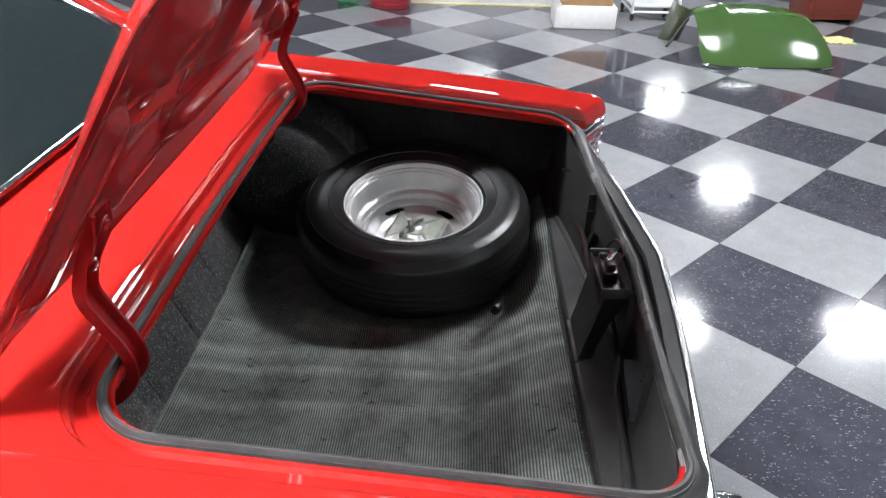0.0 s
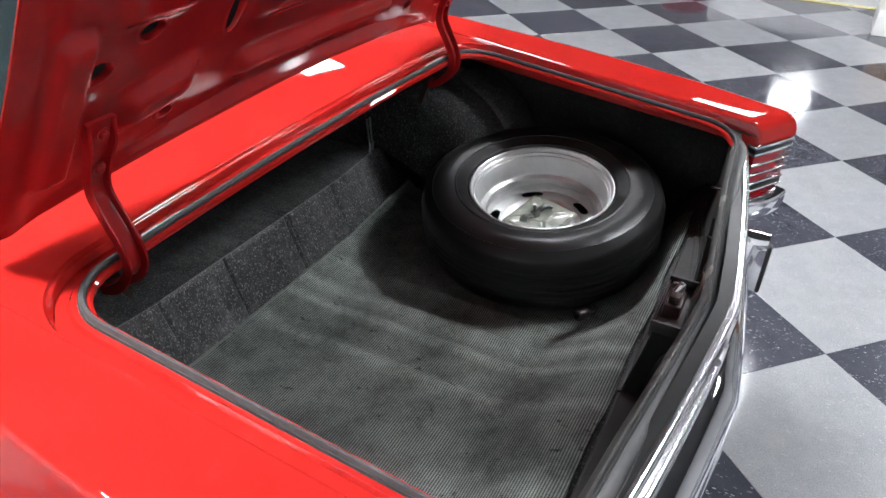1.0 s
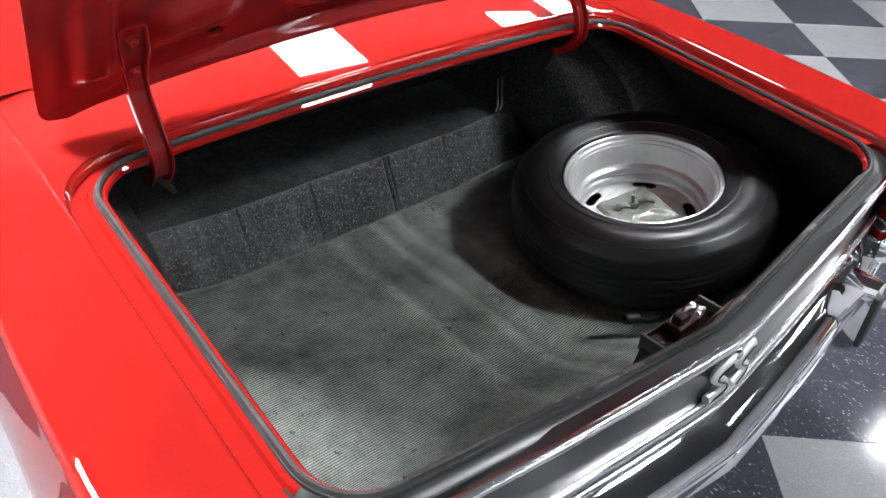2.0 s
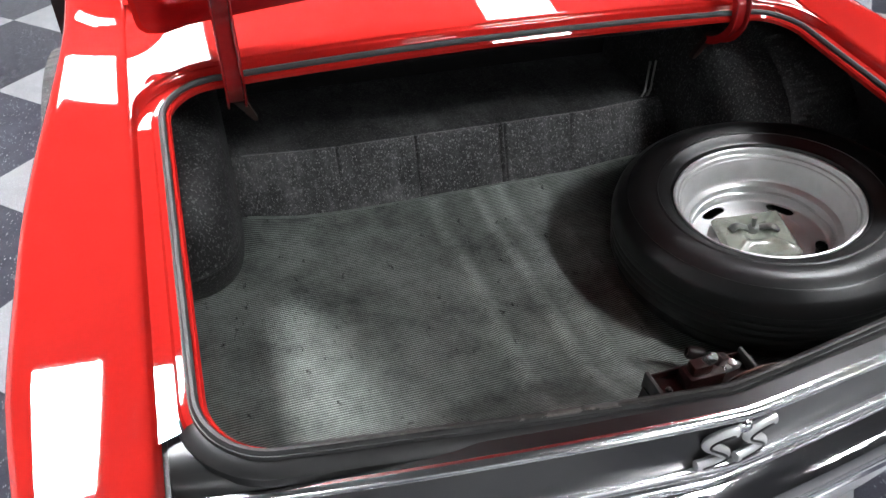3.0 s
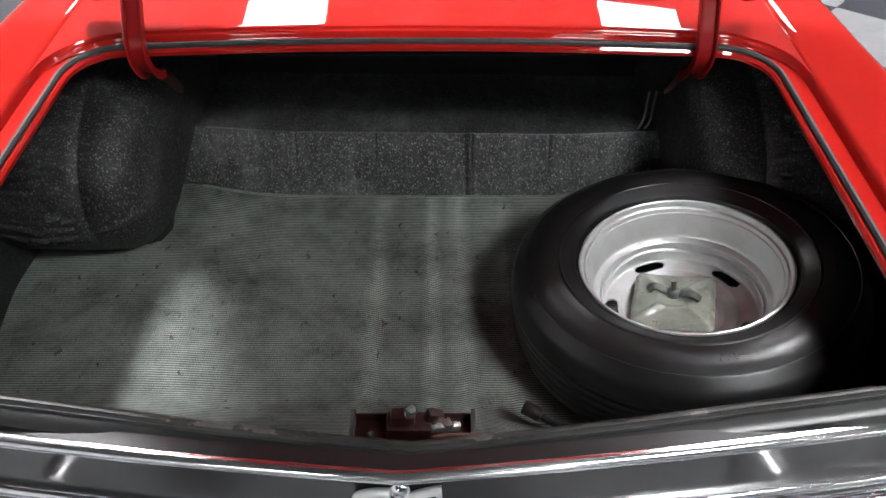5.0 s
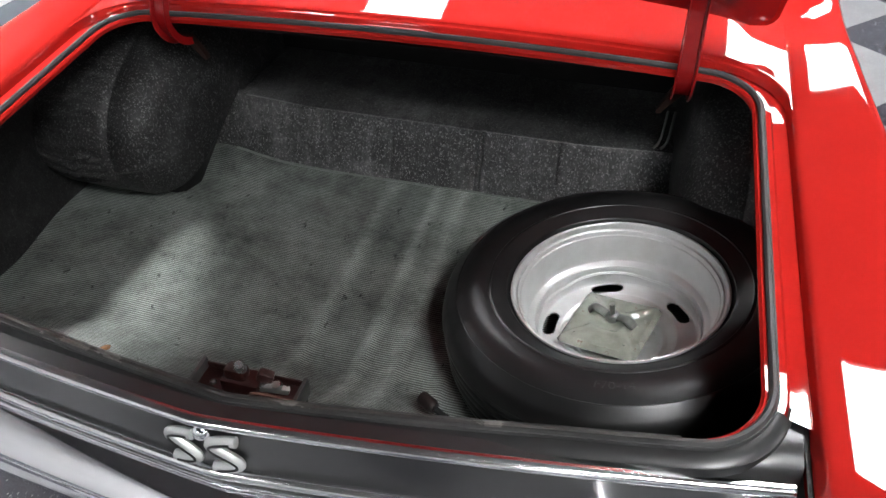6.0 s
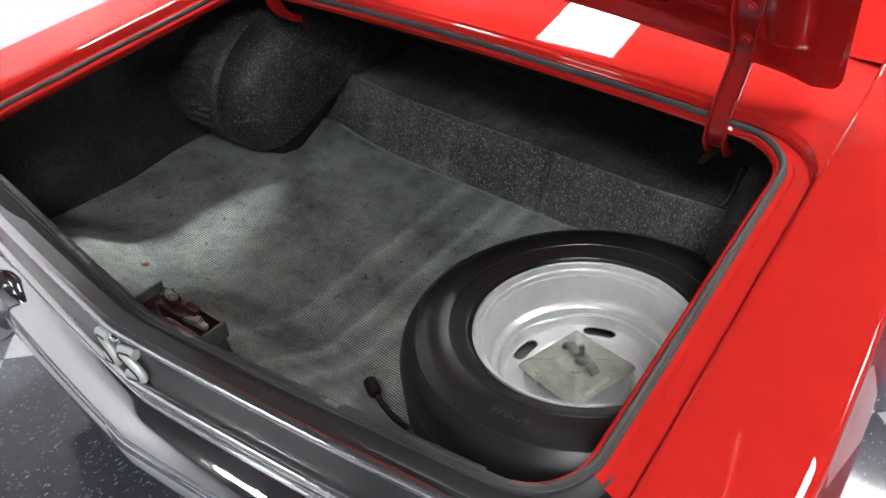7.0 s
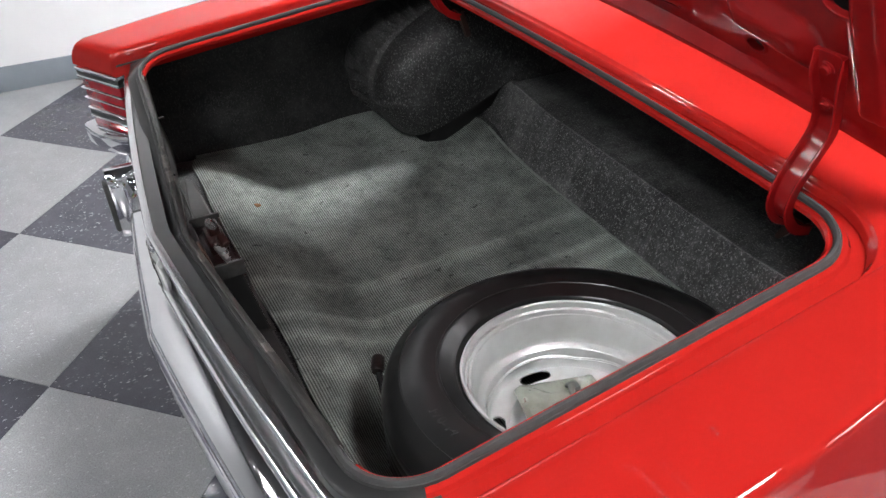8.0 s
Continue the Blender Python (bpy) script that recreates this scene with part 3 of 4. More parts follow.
def side_bulge(y):
    """How far the inner quarter panel bows out ahead of the tail."""
    return 0.022 + 0.035 * step(0.50, 0.75, y)


rows = [[(x, y, floor_height(x, y) - 0.008) for x in [-0.95 + 1.9 * i / 60 for i in range(61)]] for y in [0.100 + 1.100 * k / 42 for k in range(43)]]
part("trunk_floor", grid(rows, thick=-0.004), SPATTER, car, "black spatter-painted trunk floor")

# kick-up panel at the front of the trunk floor, with pressed grooves
GROOVES = [(-0.345, 0.007, 0.55, 1.0), (-0.133, 0.007, 0.0, 1.0), (0.108, 0.007, 0.0, 1.0), (0.122, 0.005, 0.0, 1.0), (0.325, 0.007, 0.45, 1.0)]
rows = []
xs = sorted(set([-0.95 + 1.9 * i / 120 for i in range(121)] + [g[0] + o for g in GROOVES for o in (-0.008, -0.004, 0, 0.004, 0.008)]))
path = [(1.066, 0.43, 0.0), (1.075, 0.47, 0.1), (1.092, 0.51, 0.35), (1.11, 0.555, 0.6), (1.126, 0.592, 0.85), (1.129, 0.602, 0.92), (1.133, 0.6095, 0.95), (1.139, 0.6135, 1.0), (1.17, 0.612, 1.1), (1.30, 0.608, 1.5), (1.55, 0.60, 2.0)]
for y, z, s in path:
    row = []
    for x in xs:
        dip = sum(0.007 * math.exp(-((x - g[0]) / (g[1] * 0.6)) ** 2) for g in GROOVES if g[2] <= s <= 1.15)
        sag = -0.012 * x if z > 0.5 else 0
        bow = 0.02 * step(0.35, 0.62, abs(x))
        row.append((x, y + dip + bow, z + sag - 0.3 * dip))
    rows.append(row)
part("kick_panel", grid(rows, thick=0.004), PALE_SPATTER, car, "black speckled pressed panel behind the seat")
# Pale dusty strip; the edge's highlight is put into its colour.
edge_line = [(x, 1.1365 + 0.02 * step(0.35, 0.62, abs(x)), 0.6150 - 0.012 * x) for x in [-0.58 + 1.16 * k / 60 for k in range(61)]]
part("kick_panel_edge", tube(edge_line, 0.0028, 6, 0.6), BRIGHT_EDGE, car, "dusty upper edge of the pressed panel, its bright line painted on")
part("seat_divider", box(-0.95, 1.5, 0.55, 0.95, 1.53, 0.99), DARK, car, "dark panel behind the rear seat")
part("parcel_shelf", box(-0.75, 0.93, 0.925, 0.75, 1.52, 0.930), DARK, car, "dark underside of the rear shelf")


def wheelhouse(sign):
    cy, cz, ry, up, down = 1.16, 0.63, 0.425, 0.262, 0.26
    shape = [(0.606, 0.0), (0.606, 0.3), (0.608, 0.5), (0.611, 0.64), (0.617, 0.74), (0.626, 0.815), (0.638, 0.875), (0.656, 0.925), (0.678, 0.96), (0.700, 0.982),
             (0.720, 0.992), (0.730, 0.990), (0.735, 0.988), (0.739, 0.994), (0.744, 1.012), (0.750, 1.022), (0.760, 1.028), (0.775, 1.034), (0.79, 1.038), (0.805, 1.04), (0.82, 1.04), (0.84, 1.04), (0.87, 1.035), (0.95, 1.0)]
    rows = []
    for k in range(481):
        a = radians(215) - radians(250) * k / 480
        row = []
        for x, f in shape:
            v = f * math.sin(a)
            wave = math.sin(a * 42 + 7 * noise.noise(Vector((x * 26, a * 2.5, sign))))
            fold = 0.042 * step(0.748, 0.768, x) * step(0.95, 0.88, x) * step(-0.50, -0.10, v) * max(0.0, wave) ** 2 * (0.6 + 0.6 * noise.noise(Vector((a * 4, x * 9, 2))))
            seam = 0.014 * math.exp(-((v + 0.10 - 0.5 * (0.73 - x)) / 0.025) ** 2) * step(0.60, 0.64, x) * step(0.75, 0.73, x)
            g = min(f, 0.985 + max(0.0, f - 0.985) * step(-0.55, -0.05, v)) + fold + seam + 0.012 * noise.noise(Vector((x * 8, a * 2, 7)))
            row.append((sign * x, cy + g * ry * math.cos(a), cz + g * (up if v > 0 else down) * math.sin(a)))
        rows.append(row)
    return grid(rows)


part("wheelhouse", wheelhouse(-1), SPATTER, car, "black speckled rounded inner wheelhouse")
part("wheelhouse", wheelhouse(1), SPATTER, car, "black speckled rounded inner wheelhouse")


def inner_side(sign):
    rows = []
    for k in range(24):
        y = 0.05 + 1.15 * k / 23
        out = side_bulge(y)
        rows.append([(sign * x, y, z) for x, z in ((0.884 + out, 0.40), (0.888 + out, 0.47), (0.90 + out, 0.60), (0.905 + out * 0.6, 0.75), (0.90, deck_side(y) - 0.035), (0.84, deck_side(y) - 0.022), (0.75, deck_side(y) - 0.02))])
    return grid(rows, thick=0.002)


part("inner_side_panel", inner_side(-1), SIDE, car, "black speckled inner quarter panel")
part("inner_side_panel", inner_side(1), SIDE, car, "black speckled inner quarter panel")

# inner rear panel: a ledge behind the mat, a pressed rib, and an upright wall with openings to the tail panel
OPENINGS = [(-0.20, 0.12, 0.660, 0.045), (0.21, 0.12, 0.660, 0.045)]
wall_z = [0.600 + 0.0065 * k for k in range(20)]
cols = [-0.90 + 1.8 * k / 150 for k in range(151)]
rows = []
for x in cols:
    y = rear_line(min(abs(x), 0.7))
    end = step(-0.60, -0.56, x) * step(0.64, 0.60, x)
    ledge = 0.588 - 0.05 * (1 - end)
    row = [(x, 0.150, 0.44), (x, 0.149, 0.560 - 0.05 * (1 - end)), (x, 0.146, ledge - 0.008), (x, 0.141, ledge - 0.003), (x, 0.12, ledge), (x, 0.10, ledge + 0.002), (x, y + 0.078, ledge + 0.002), (x, y + 0.074, ledge + 0.006), (x, y + 0.066, ledge + 0.007), (x, y + 0.060, ledge)]
    row += [(x, y + 0.060 - 0.016 * step(0.60, 0.73, z), z) for z in wall_z] + [(x, y + 0.040, deck_height(x, y + REAR) - 0.03)]
    rows.append(row)


def in_opening(i, j):
    if not 10 <= j < 29:
        return False
    x, z = (cols[i] + cols[i + 1]) / 2, (wall_z[j - 10] + wall_z[min(19, j - 9)]) / 2
    return any(((x - o[0]) / o[1]) ** 4 + ((z - o[2]) / o[3]) ** 4 < 1 for o in OPENINGS)


part("inner_rear_panel", grid(rows, thick=0.002, skip=in_opening), INNER, car, "dark grey inner rear panel with openings")
part("tail_inner_skin", sweep_rear([(0.032, 0.45), (0.034, 0.45), (0.034, 0.80), (0.032, 0.80)], -0.70, 0.70), INNER, car, "dark grey back of the tail panel")
for x in (-0.345, -0.07, 0.08, 0.355):
    part("panel_rib", box(x - 0.003, rear_line(x) + 0.033, 0.59, x + 0.003, rear_line(x) + 0.061, 0.79), INNER, car)
for x in (-0.62, -0.33, 0.14, 0.34, 0.60):
    y = rear_line(x) + 0.046
    part("panel_stud", tube([(x, y - 0.01, 0.745), (x, y + 0.020, 0.747)], 0.0032, 8), GREY_STEEL, car, "short bare steel stud")

# latch and its brace
latch = part("trunk_latch", box(-0.083, 0.058, 0.768, 0.083, 0.112, 0.772, 0.001), LATCH_RED, car, "rusty steel trunk latch on a bracket")
latch.location.z = -0.007
for sx in (-1, 1):
    part("latch_cheek", box(sx * 0.083 - 0.003, 0.056, 0.758, sx * 0.083 + 0.003, 0.114, 0.791, 0.001), GREY_STEEL, latch, "grey steel side plate")
part("latch_plate", box(-0.090, 0.044, 0.776, 0.086, 0.060, 0.785, 0.002), GREY_STEEL, latch, "grey steel mounting plate")
part("latch_front_wall", box(-0.080, 0.110, 0.750, 0.080, 0.113, 0.783, 0.001), LATCH_RED, latch)
bm = box(-0.036, 0.070, 0.771, 0.026, 0.104, 0.800, 0.005)
box(-0.030, 0.076, 0.795, 0.004, 0.098, 0.818, 0.006, bm=bm)
part("latch_jaw", bm, LATCH_RED, latch, "dark red-brown latch jaw")
part("latch_bolt", moved(revolve([(0, 0.030), (0.006, 0.030), (0.0085, 0.026), (0.0085, 0), (0, 0)], 16), pose(-0.006, 0.090, 0.806, 20, 12, 0)), BRIGHT_STEEL, latch, "bright steel bolt")
part("latch_pawl", moved(box(-0.012, -0.008, 0, 0.012, 0.008, 0.022, 0.004), pose(0.024, 0.092, 0.790, 0, 25, 15)), LATCH_RED, latch)
bm = moved(box(0.0, -0.006, 0, 0.045, 0.006, 0.012, 0.004), pose(0.022, 0.080, 0.786, 0, 12, 14))
bm.from_mesh(moved_mesh(revolve([(0, 0.010), (0.007, 0.009), (0.009, 0.004), (0.009, 0), (0, 0)], 14), pose(0.048, 0.088, 0.787)))
part("latch_lever", bm, BRIGHT_STEEL, latch, "worn bright steel lever")
part("latch_rivet", moved(revolve([(0, 0.005), (0.004, 0.004), (0.006, 0)], 12), pose(-0.058, 0.085, 0.772)), GREY_STEEL, latch)
brace = [(0.085, 0.106, 0.765), (0.080, 0.118, 0.70), (0.076, 0.131, 0.64), (0.074, 0.141, 0.597)]
slats = [-1, -0.72, -0.45, 0.45, 0.72, 1]
rows = [[(f * w - 0.004, y, z) for f in slats] for w, y, z in [tuple(Vector(brace[k]).lerp(Vector(brace[k + 1]), q / 4)) for k in range(3) for q in range(4)] + [brace[-1]]]
part("latch_brace", grid(rows, thick=0.003), INNER, latch, "dark grey steel brace down to the ledge")
for sx in (-1, 1):
    flange = [[(sx * w - 0.004, y + 0.001, z), (sx * (w - 0.002) - 0.004, y - 0.030 - 0.02 * step(0.68, 0.76, z), z + 0.002)] for w, y, z in brace]
    part("brace_flange", grid(flange, thick=0.003), BLACK, latch, "black folded brace edge")
part("brace_foot", box(-0.082, 0.118, 0.589, 0.074, 0.150, 0.594, 0.002), INNER, latch)

# wiring on the inner rear panel
for off, mat in ((0.0, ORANGE_BULB), (0.012, BLACK), (-0.010, BLACK)):
    line = [(0.52, 0.105, 0.64), (0.36, 0.085, 0.67 + off), (0.20, 0.078, 0.64 + off), (0.06, 0.062, 0.68), (-0.10, 0.066, 0.635 + off), (-0.17, 0.075, 0.66 - off), (-0.24, 0.085, 0.615 + off), (-0.40, 0.095, 0.63), (-0.52, 0.10, 0.61)]
    part("wire", tube(curve_points(line, 60), 0.0030, 6), mat, car, "thin loose wire")
part("wire", tube(curve_points([(0.02, 0.060, 0.775), (0.035, 0.050, 0.81), (0.10, 0.056, 0.80), (0.16, 0.062, 0.74), (0.20, 0.066, 0.68)], 24), 0.0022, 6), ORANGE_BULB, car, "thin loose wire")

# ---- trunk mat ----


def mat_front(x):
    return 1.076 - 0.215 * step(-0.655, -0.765, x)


rows = []
for i in range(151):
    x = -0.885 + 1.62 * i / 150
    y0, y1 = 0.158 + 0.003 * math.sin(x * 19) + 0.05 * step(-0.63, -0.78, x), mat_front(x)
    edge = step(-0.70, -0.885, x)
    rows.append([(x - side_bulge(y) * edge, y, floor_height(x, y) + 0.0022 * noise.noise(Vector((x * 9, y * 9, 3))) + 0.004) for y in [y0 + (y1 - y0) * k / 90 for k in range(91)]])
trunk_mat = tagged(part("trunk_mat", grid(rows, thick=0.004), WEAVE), "worn grey woven trunk mat with dark stains", "mat")

part("hem", tube([Vector(r[-1]) + Vector((0, -0.004, 0.002)) for r in rows if r[0][0] > -0.60], 0.0045, 8, 0.5), HEM_CLOTH, trunk_mat, "paler folded hem")
bm = bmesh.new()
bmesh.ops.create_icosphere(bm, subdivisions=2, radius=1.0)
for v in bm.verts:
    v.co = Vector((v.co.x * 0.011, v.co.y * 0.007, v.co.z * 0.003)) * (1 + 0.4 * noise.noise(v.co * 2))
tagged(part("rust_flake", moved(bm, pose(-0.466, 0.275, floor_height(-0.466, 0.275) + 0.007, 0, 0, 30)), RUST_CHIP), "small orange-brown rust flake on the mat", "debris")

# ---- spare wheel ----
TILT_N = Vector((-0.139, 0.02, 1)).normalized()
spare_x = Vector((0, 1, 0)).cross(TILT_N).normalized()
spare_turn = Matrix((spare_x, TILT_N.cross(spare_x), TILT_N)).transposed().to_4x4()
spare = thing("spare_wheel", "black spare tyre on a silver steel rim lying in the trunk", "spare wheel")
spare.matrix_basis = Matrix.Translation((0.522, 0.548, 0.603)) @ spare_turn
side = [(0.190, 0.058), (0.200, 0.066), (0.2045, 0.072), (0.206, 0.079), (0.209, 0.0825), (0.213, 0.0835), (0.218, 0.087), (0.236, 0.0945), (0.2375, 0.0965), (0.241, 0.0965), (0.2425, 0.0955), (0.258, 0.0990), (0.274, 0.0995), (0.290, 0.0955),
        (0.303, 0.0885), (0.3045, 0.0895), (0.309, 0.0865), (0.3105, 0.0845), (0.324, 0.076), (0.332, 0.064), (0.3365, 0.050)]
tread = []
for g in (0.038, 0.019, 0.0):
    tread += [(0.3388, g + 0.0025), (0.3380, g + 0.001), (0.3380, g - 0.001), (0.3388, g - 0.0025)]
upper = side + tread[:8] + [(0.3392, 0.0025), (0.3384, 0.001)]
profile = upper + [(r, -h * (1.0 + 0.17 * step(0.0, 0.05, h))) for r, h in reversed(upper)]
tyre = part("tyre", revolve(profile, 128), TYRE, spare, "black bias-ply tyre", 30)
rimp = [(0.186, 0.058), (0.192, 0.064), (0.199, 0.070), (0.2015, 0.0745), (0.2005, 0.078), (0.1975, 0.0785), (0.1955, 0.0765), (0.1945, 0.0715), (0.1938, 0.0655), (0.1918, 0.0630), (0.1902, 0.0645), (0.1882, 0.0645), (0.1865, 0.0615), (0.1850, 0.0570), (0.1828, 0.0555), (0.1810, 0.051),
        (0.1775, 0.030), (0.1745, 0.008), (0.1735, 0.003), (0.171, -0.001), (0.164, -0.0055), (0.1605, -0.009), (0.1590, -0.014), (0.1580, -0.03), (0.157, -0.052)]
rim = part("rim", revolve(rimp, 96), RIM, spare, "silver painted steel rim", 24)
na = 360
rows = []
for k in range(na):
    a = 2 * math.pi * k / na
    top = -0.027 + 0.008 * abs(math.cos(2.5 * (a - radians(32))))
    prof = [(0.1575, top - 0.003), (0.1565, top), (0.1548, top - 0.0015), (0.1540, -0.038), (0.1530, -0.044), (0.1510, -0.0468), (0.149, -0.0475)]
    prof += [(r / 1000, -0.0478 + 0.0005 * math.cos((r - 135) / 8)) for r in range(148, 117, -2)]
    prof += [(0.114, -0.0475), (0.108, -0.050), (0.100, -0.058), (0.095, -0.060), (0.088, -0.060), (0.083, -0.064), (0.078, -0.068), (0.05, -0.069), (0.03, -0.069)]
    rows.append([(r * math.cos(a), r * math.sin(a), h) for r, h in prof])
slot_r = [(rows[0][j][0] + rows[0][j + 1][0]) / 2 for j in range(len(rows[0]) - 1)]


def slot(i, j):
    ang = 360 * (i + 0.5) / na
    near = min(abs((ang - s + 180) % 360 - 180) for s in (32, 104, 176, 248, 320))
    run = max(0.0, radians(near) * 0.135 - 0.021)
    return j > 6 and math.hypot(run, slot_r[j] - 0.135) < 0.0122


part("wheel_disc", grid(rows, close_u=True, thick=0.004, skip=slot), RIM, spare, "silver steel wheel disc with slots", 28)


def plate_height(x, y):
    """A shallow pyramid with pressed ribs and a turned-down edge."""
    a, b = abs(x), abs(y)
    h = 0.005 * step(0.0, 0.045, max(a, b)) - 0.009 * step(0.070, 0.078, max(a, b)) + 0.003 * math.exp(-((max(a, b) - 0.030) / 0.006) ** 2)
    h += 0.005 * math.exp(-((a - b) / 0.010) ** 2) * step(0.015, 0.03, max(a, b)) * step(0.078, 0.05, max(a, b))
    return h + 0.0018 * noise.noise(Vector((x * 24, y * 24, 4))) + 0.0008 * noise.noise(Vector((x * 80, y * 80, 9))) - 0.027


bm = grid([[(x, y, plate_height(x, y)) for x in [-0.078 + 0.156 * i / 40 for i in range(41)]] for y in [-0.078 + 0.156 * k / 40 for k in range(41)]], thick=0.003)
for v in bm.verts:
    c, d = abs(v.co.x) - 0.069, abs(v.co.y) - 0.069
    if c > 0 and d > 0:
        f = max(c, d) / math.hypot(c, d)
        v.co.x, v.co.y = math.copysign(0.069 + c * f, v.co.x), math.copysign(0.069 + d * f, v.co.y)
hold = part("hold_down_plate", bm, PLATE, spare, "square grey-green steel hold-down plate with worn paint", 50)
hold.matrix_basis = pose(-0.015, -0.0015, 0.0, -1.4, -2.5, -17)
stud = part("stud", tube([(0, 0.016, -0.066), (0, 0.016, 0.014)], 0.0055, 12, up=Vector((0, 1, 0))), STEEL, hold, "threaded steel stud")
for sx, sy in ((-1, -1), (1, -1), (1, 1), (-1, 1)):
    px, py = sx * 0.052, sy * 0.054
    # Black discs on the unbroken plate stand in for the shade of bolt holes.
    part("rivet_hole", moved(revolve([(0, 0.0012), (0.0032, 0.001), (0.004, 0)], 12), pose(px, py, plate_height(px, py) + 0.0012)), BLACK, hold, "small black disc standing in for a bolt hole")
bm = bmesh.new()
for sx in (-1, 1):
    pts = [(0.0, 0.008, 0.002), (sx * 0.014, 0.010 - sx * 0.002, 0.004), (sx * 0.028, 0.006 - sx * 0.006, 0.012), (sx * 0.040, 0.004 - sx * 0.010, 0.013), (sx * 0.050, 0.002 - sx * 0.010, 0.004)]
    tube(curve_points(pts, 14), 0.0105, 10, 0.55, bm=bm)
bm.from_mesh(moved_mesh(revolve([(0, 0.012), (0.010, 0.012), (0.013, 0.009), (0.014, -0.004), (0, -0.004)], 20), pose(0, 0.008, 0)))
moved(bm, pose(0, 0.008, -0.021))
part("wing_nut", bm, NUT, hold, "dull grey steel wing nut with bent ears", 50)

# lug wrench beside the tyre
wr = thing("lug_wrench", "dark steel lug wrench lying beside the spare tyre", "tool")
part("socket", moved(revolve([(0.0, 0.010), (0.008, 0.010), (0.0085, 0.0), (0.0125, 0.0), (0.014, 0.003), (0.014, 0.030), (0.011, 0.036), (0.0, 0.036)], 20), Matrix.Translation((0.190, 0.317, 0.526)) @ Vector((0.85, -0.45, -0.12)).to_track_quat("Z", "X").to_matrix().to_4x4()), LATCH_STEEL, wr, "open dark steel socket")
part("shank", tube(curve_points([(0.212, 0.306, 0.521), (0.235, 0.300, 0.508), (0.265, 0.296, 0.494), (0.30, 0.297, 0.485)], 16), 0.0065, 8), DARK, wr, "dark shank")

# ---- trunk lid ----
LID = Matrix(((1, 0, 0, 0), (0, -0.44, -0.898, 0.933), (0, 0.898, -0.44, 1.061), (0, 0, 0, 1)))


def pad(u, v, box4, rise, soft=0.018):
    u0, v0, u1, v1 = box4
    return rise * step(u0, u0 + soft, u) * step(u1, u1 - soft, u) * step(v0, v0 + soft, v) * step(v1, v1 - soft, v)


LID_W, LID_L = 0.730, 0.93


def lid_low(u):
    """The lid's lower edge, highest in the middle."""
    return 0.050 - 0.237 * u * u


def lid_base(v):
    """The lid bends towards its rear end."""
    return -0.034 + 0.115 * v


HOLES = [(0.581, 0.232, 0.026, 0.019), (0.496, 0.285, 0.022, 0.016), (0.410, 0.080, 0.016, 0.012), (0.315, 0.275, 0.017, 0.05), (0.0, 0.095, 0.014, 0.010)]


def lid_inner(u, v):
    a = abs(u)
    low = lid_low(u)
    h = lid_base(v) + 0.028 * max(0.0, 1 - (a / 0.68) ** 2) * step(low + 0.03, low + 0.004, v) - 0.010 * step(0.66, 0.72, a) * step(0.30, 0.0, v)
    h += 0.012 * step(0.64, 0.70, a) + 0.012 * step(0.86, 0.90, v)
    h += pad(a, v + 0.25 * (a - 0.45), (0.36, 0.085, 0.55, 0.205), 0.026, 0.05) + pad(a, v, (-0.05, 0.085, 0.29, 0.175), 0.026, 0.05)
    h += pad(a, v, (0.41, 0.295, 0.60, 0.46), 0.026, 0.05) + pad(a, v, (0.59, 0.02, 0.675, 0.33), 0.022, 0.028)
    h += pad(a, v, (0.06, 0.22, 0.27, 0.46), 0.022, 0.05)
    h += 0.018 * math.exp(-((a - 0.55 + (v - 0.4) * 0.9) / 0.05) ** 2) * step(0.36, 0.48, v)
    h += 0.018 * math.exp(-((v - 0.55) / 0.06) ** 2)
    return h


NU, NV = 210, 132
us, ss = [-LID_W + 2 * LID_W * i / NU for i in range(NU + 1)], [k / NV for k in range(NV + 1)]


def lid_point(u, v, w):
    """Rounds the lid's lower corners off."""
    low = lid_low(LID_W)
    c = max(0.0, (abs(u) - (LID_W - 0.05)) / 0.05)
    d = max(0.0, (low + 0.05 - v) / 0.05)
    if c > 0 and d > 0:
        f = max(c, d) / math.hypot(c, d)
        u = math.copysign(LID_W - 0.05 + 0.05 * c * f, u)
        v = low + 0.05 - 0.05 * d * f
    return LID @ Vector((u, v, w))


def along(u, s):
    return lid_low(u) + (LID_L - lid_low(u)) * s


rows = [[lid_point(u, along(u, s), lid_inner(u, along(u, s))) for u in us] for s in ss]


def in_hole(i, j):
    u = (us[j] + us[j + 1]) / 2
    v = along(u, (ss[i] + ss[i + 1]) / 2)
    return any(((abs(u) - a) / (ra + 0.004)) ** 2 + ((v - b) / (rb + 0.004)) ** 2 < 1 for a, b, ra, rb in HOLES)


lid = part("trunk_lid", grid(rows, skip=in_hole), RED_IN, car, "open red trunk lid with pressed inner panel")
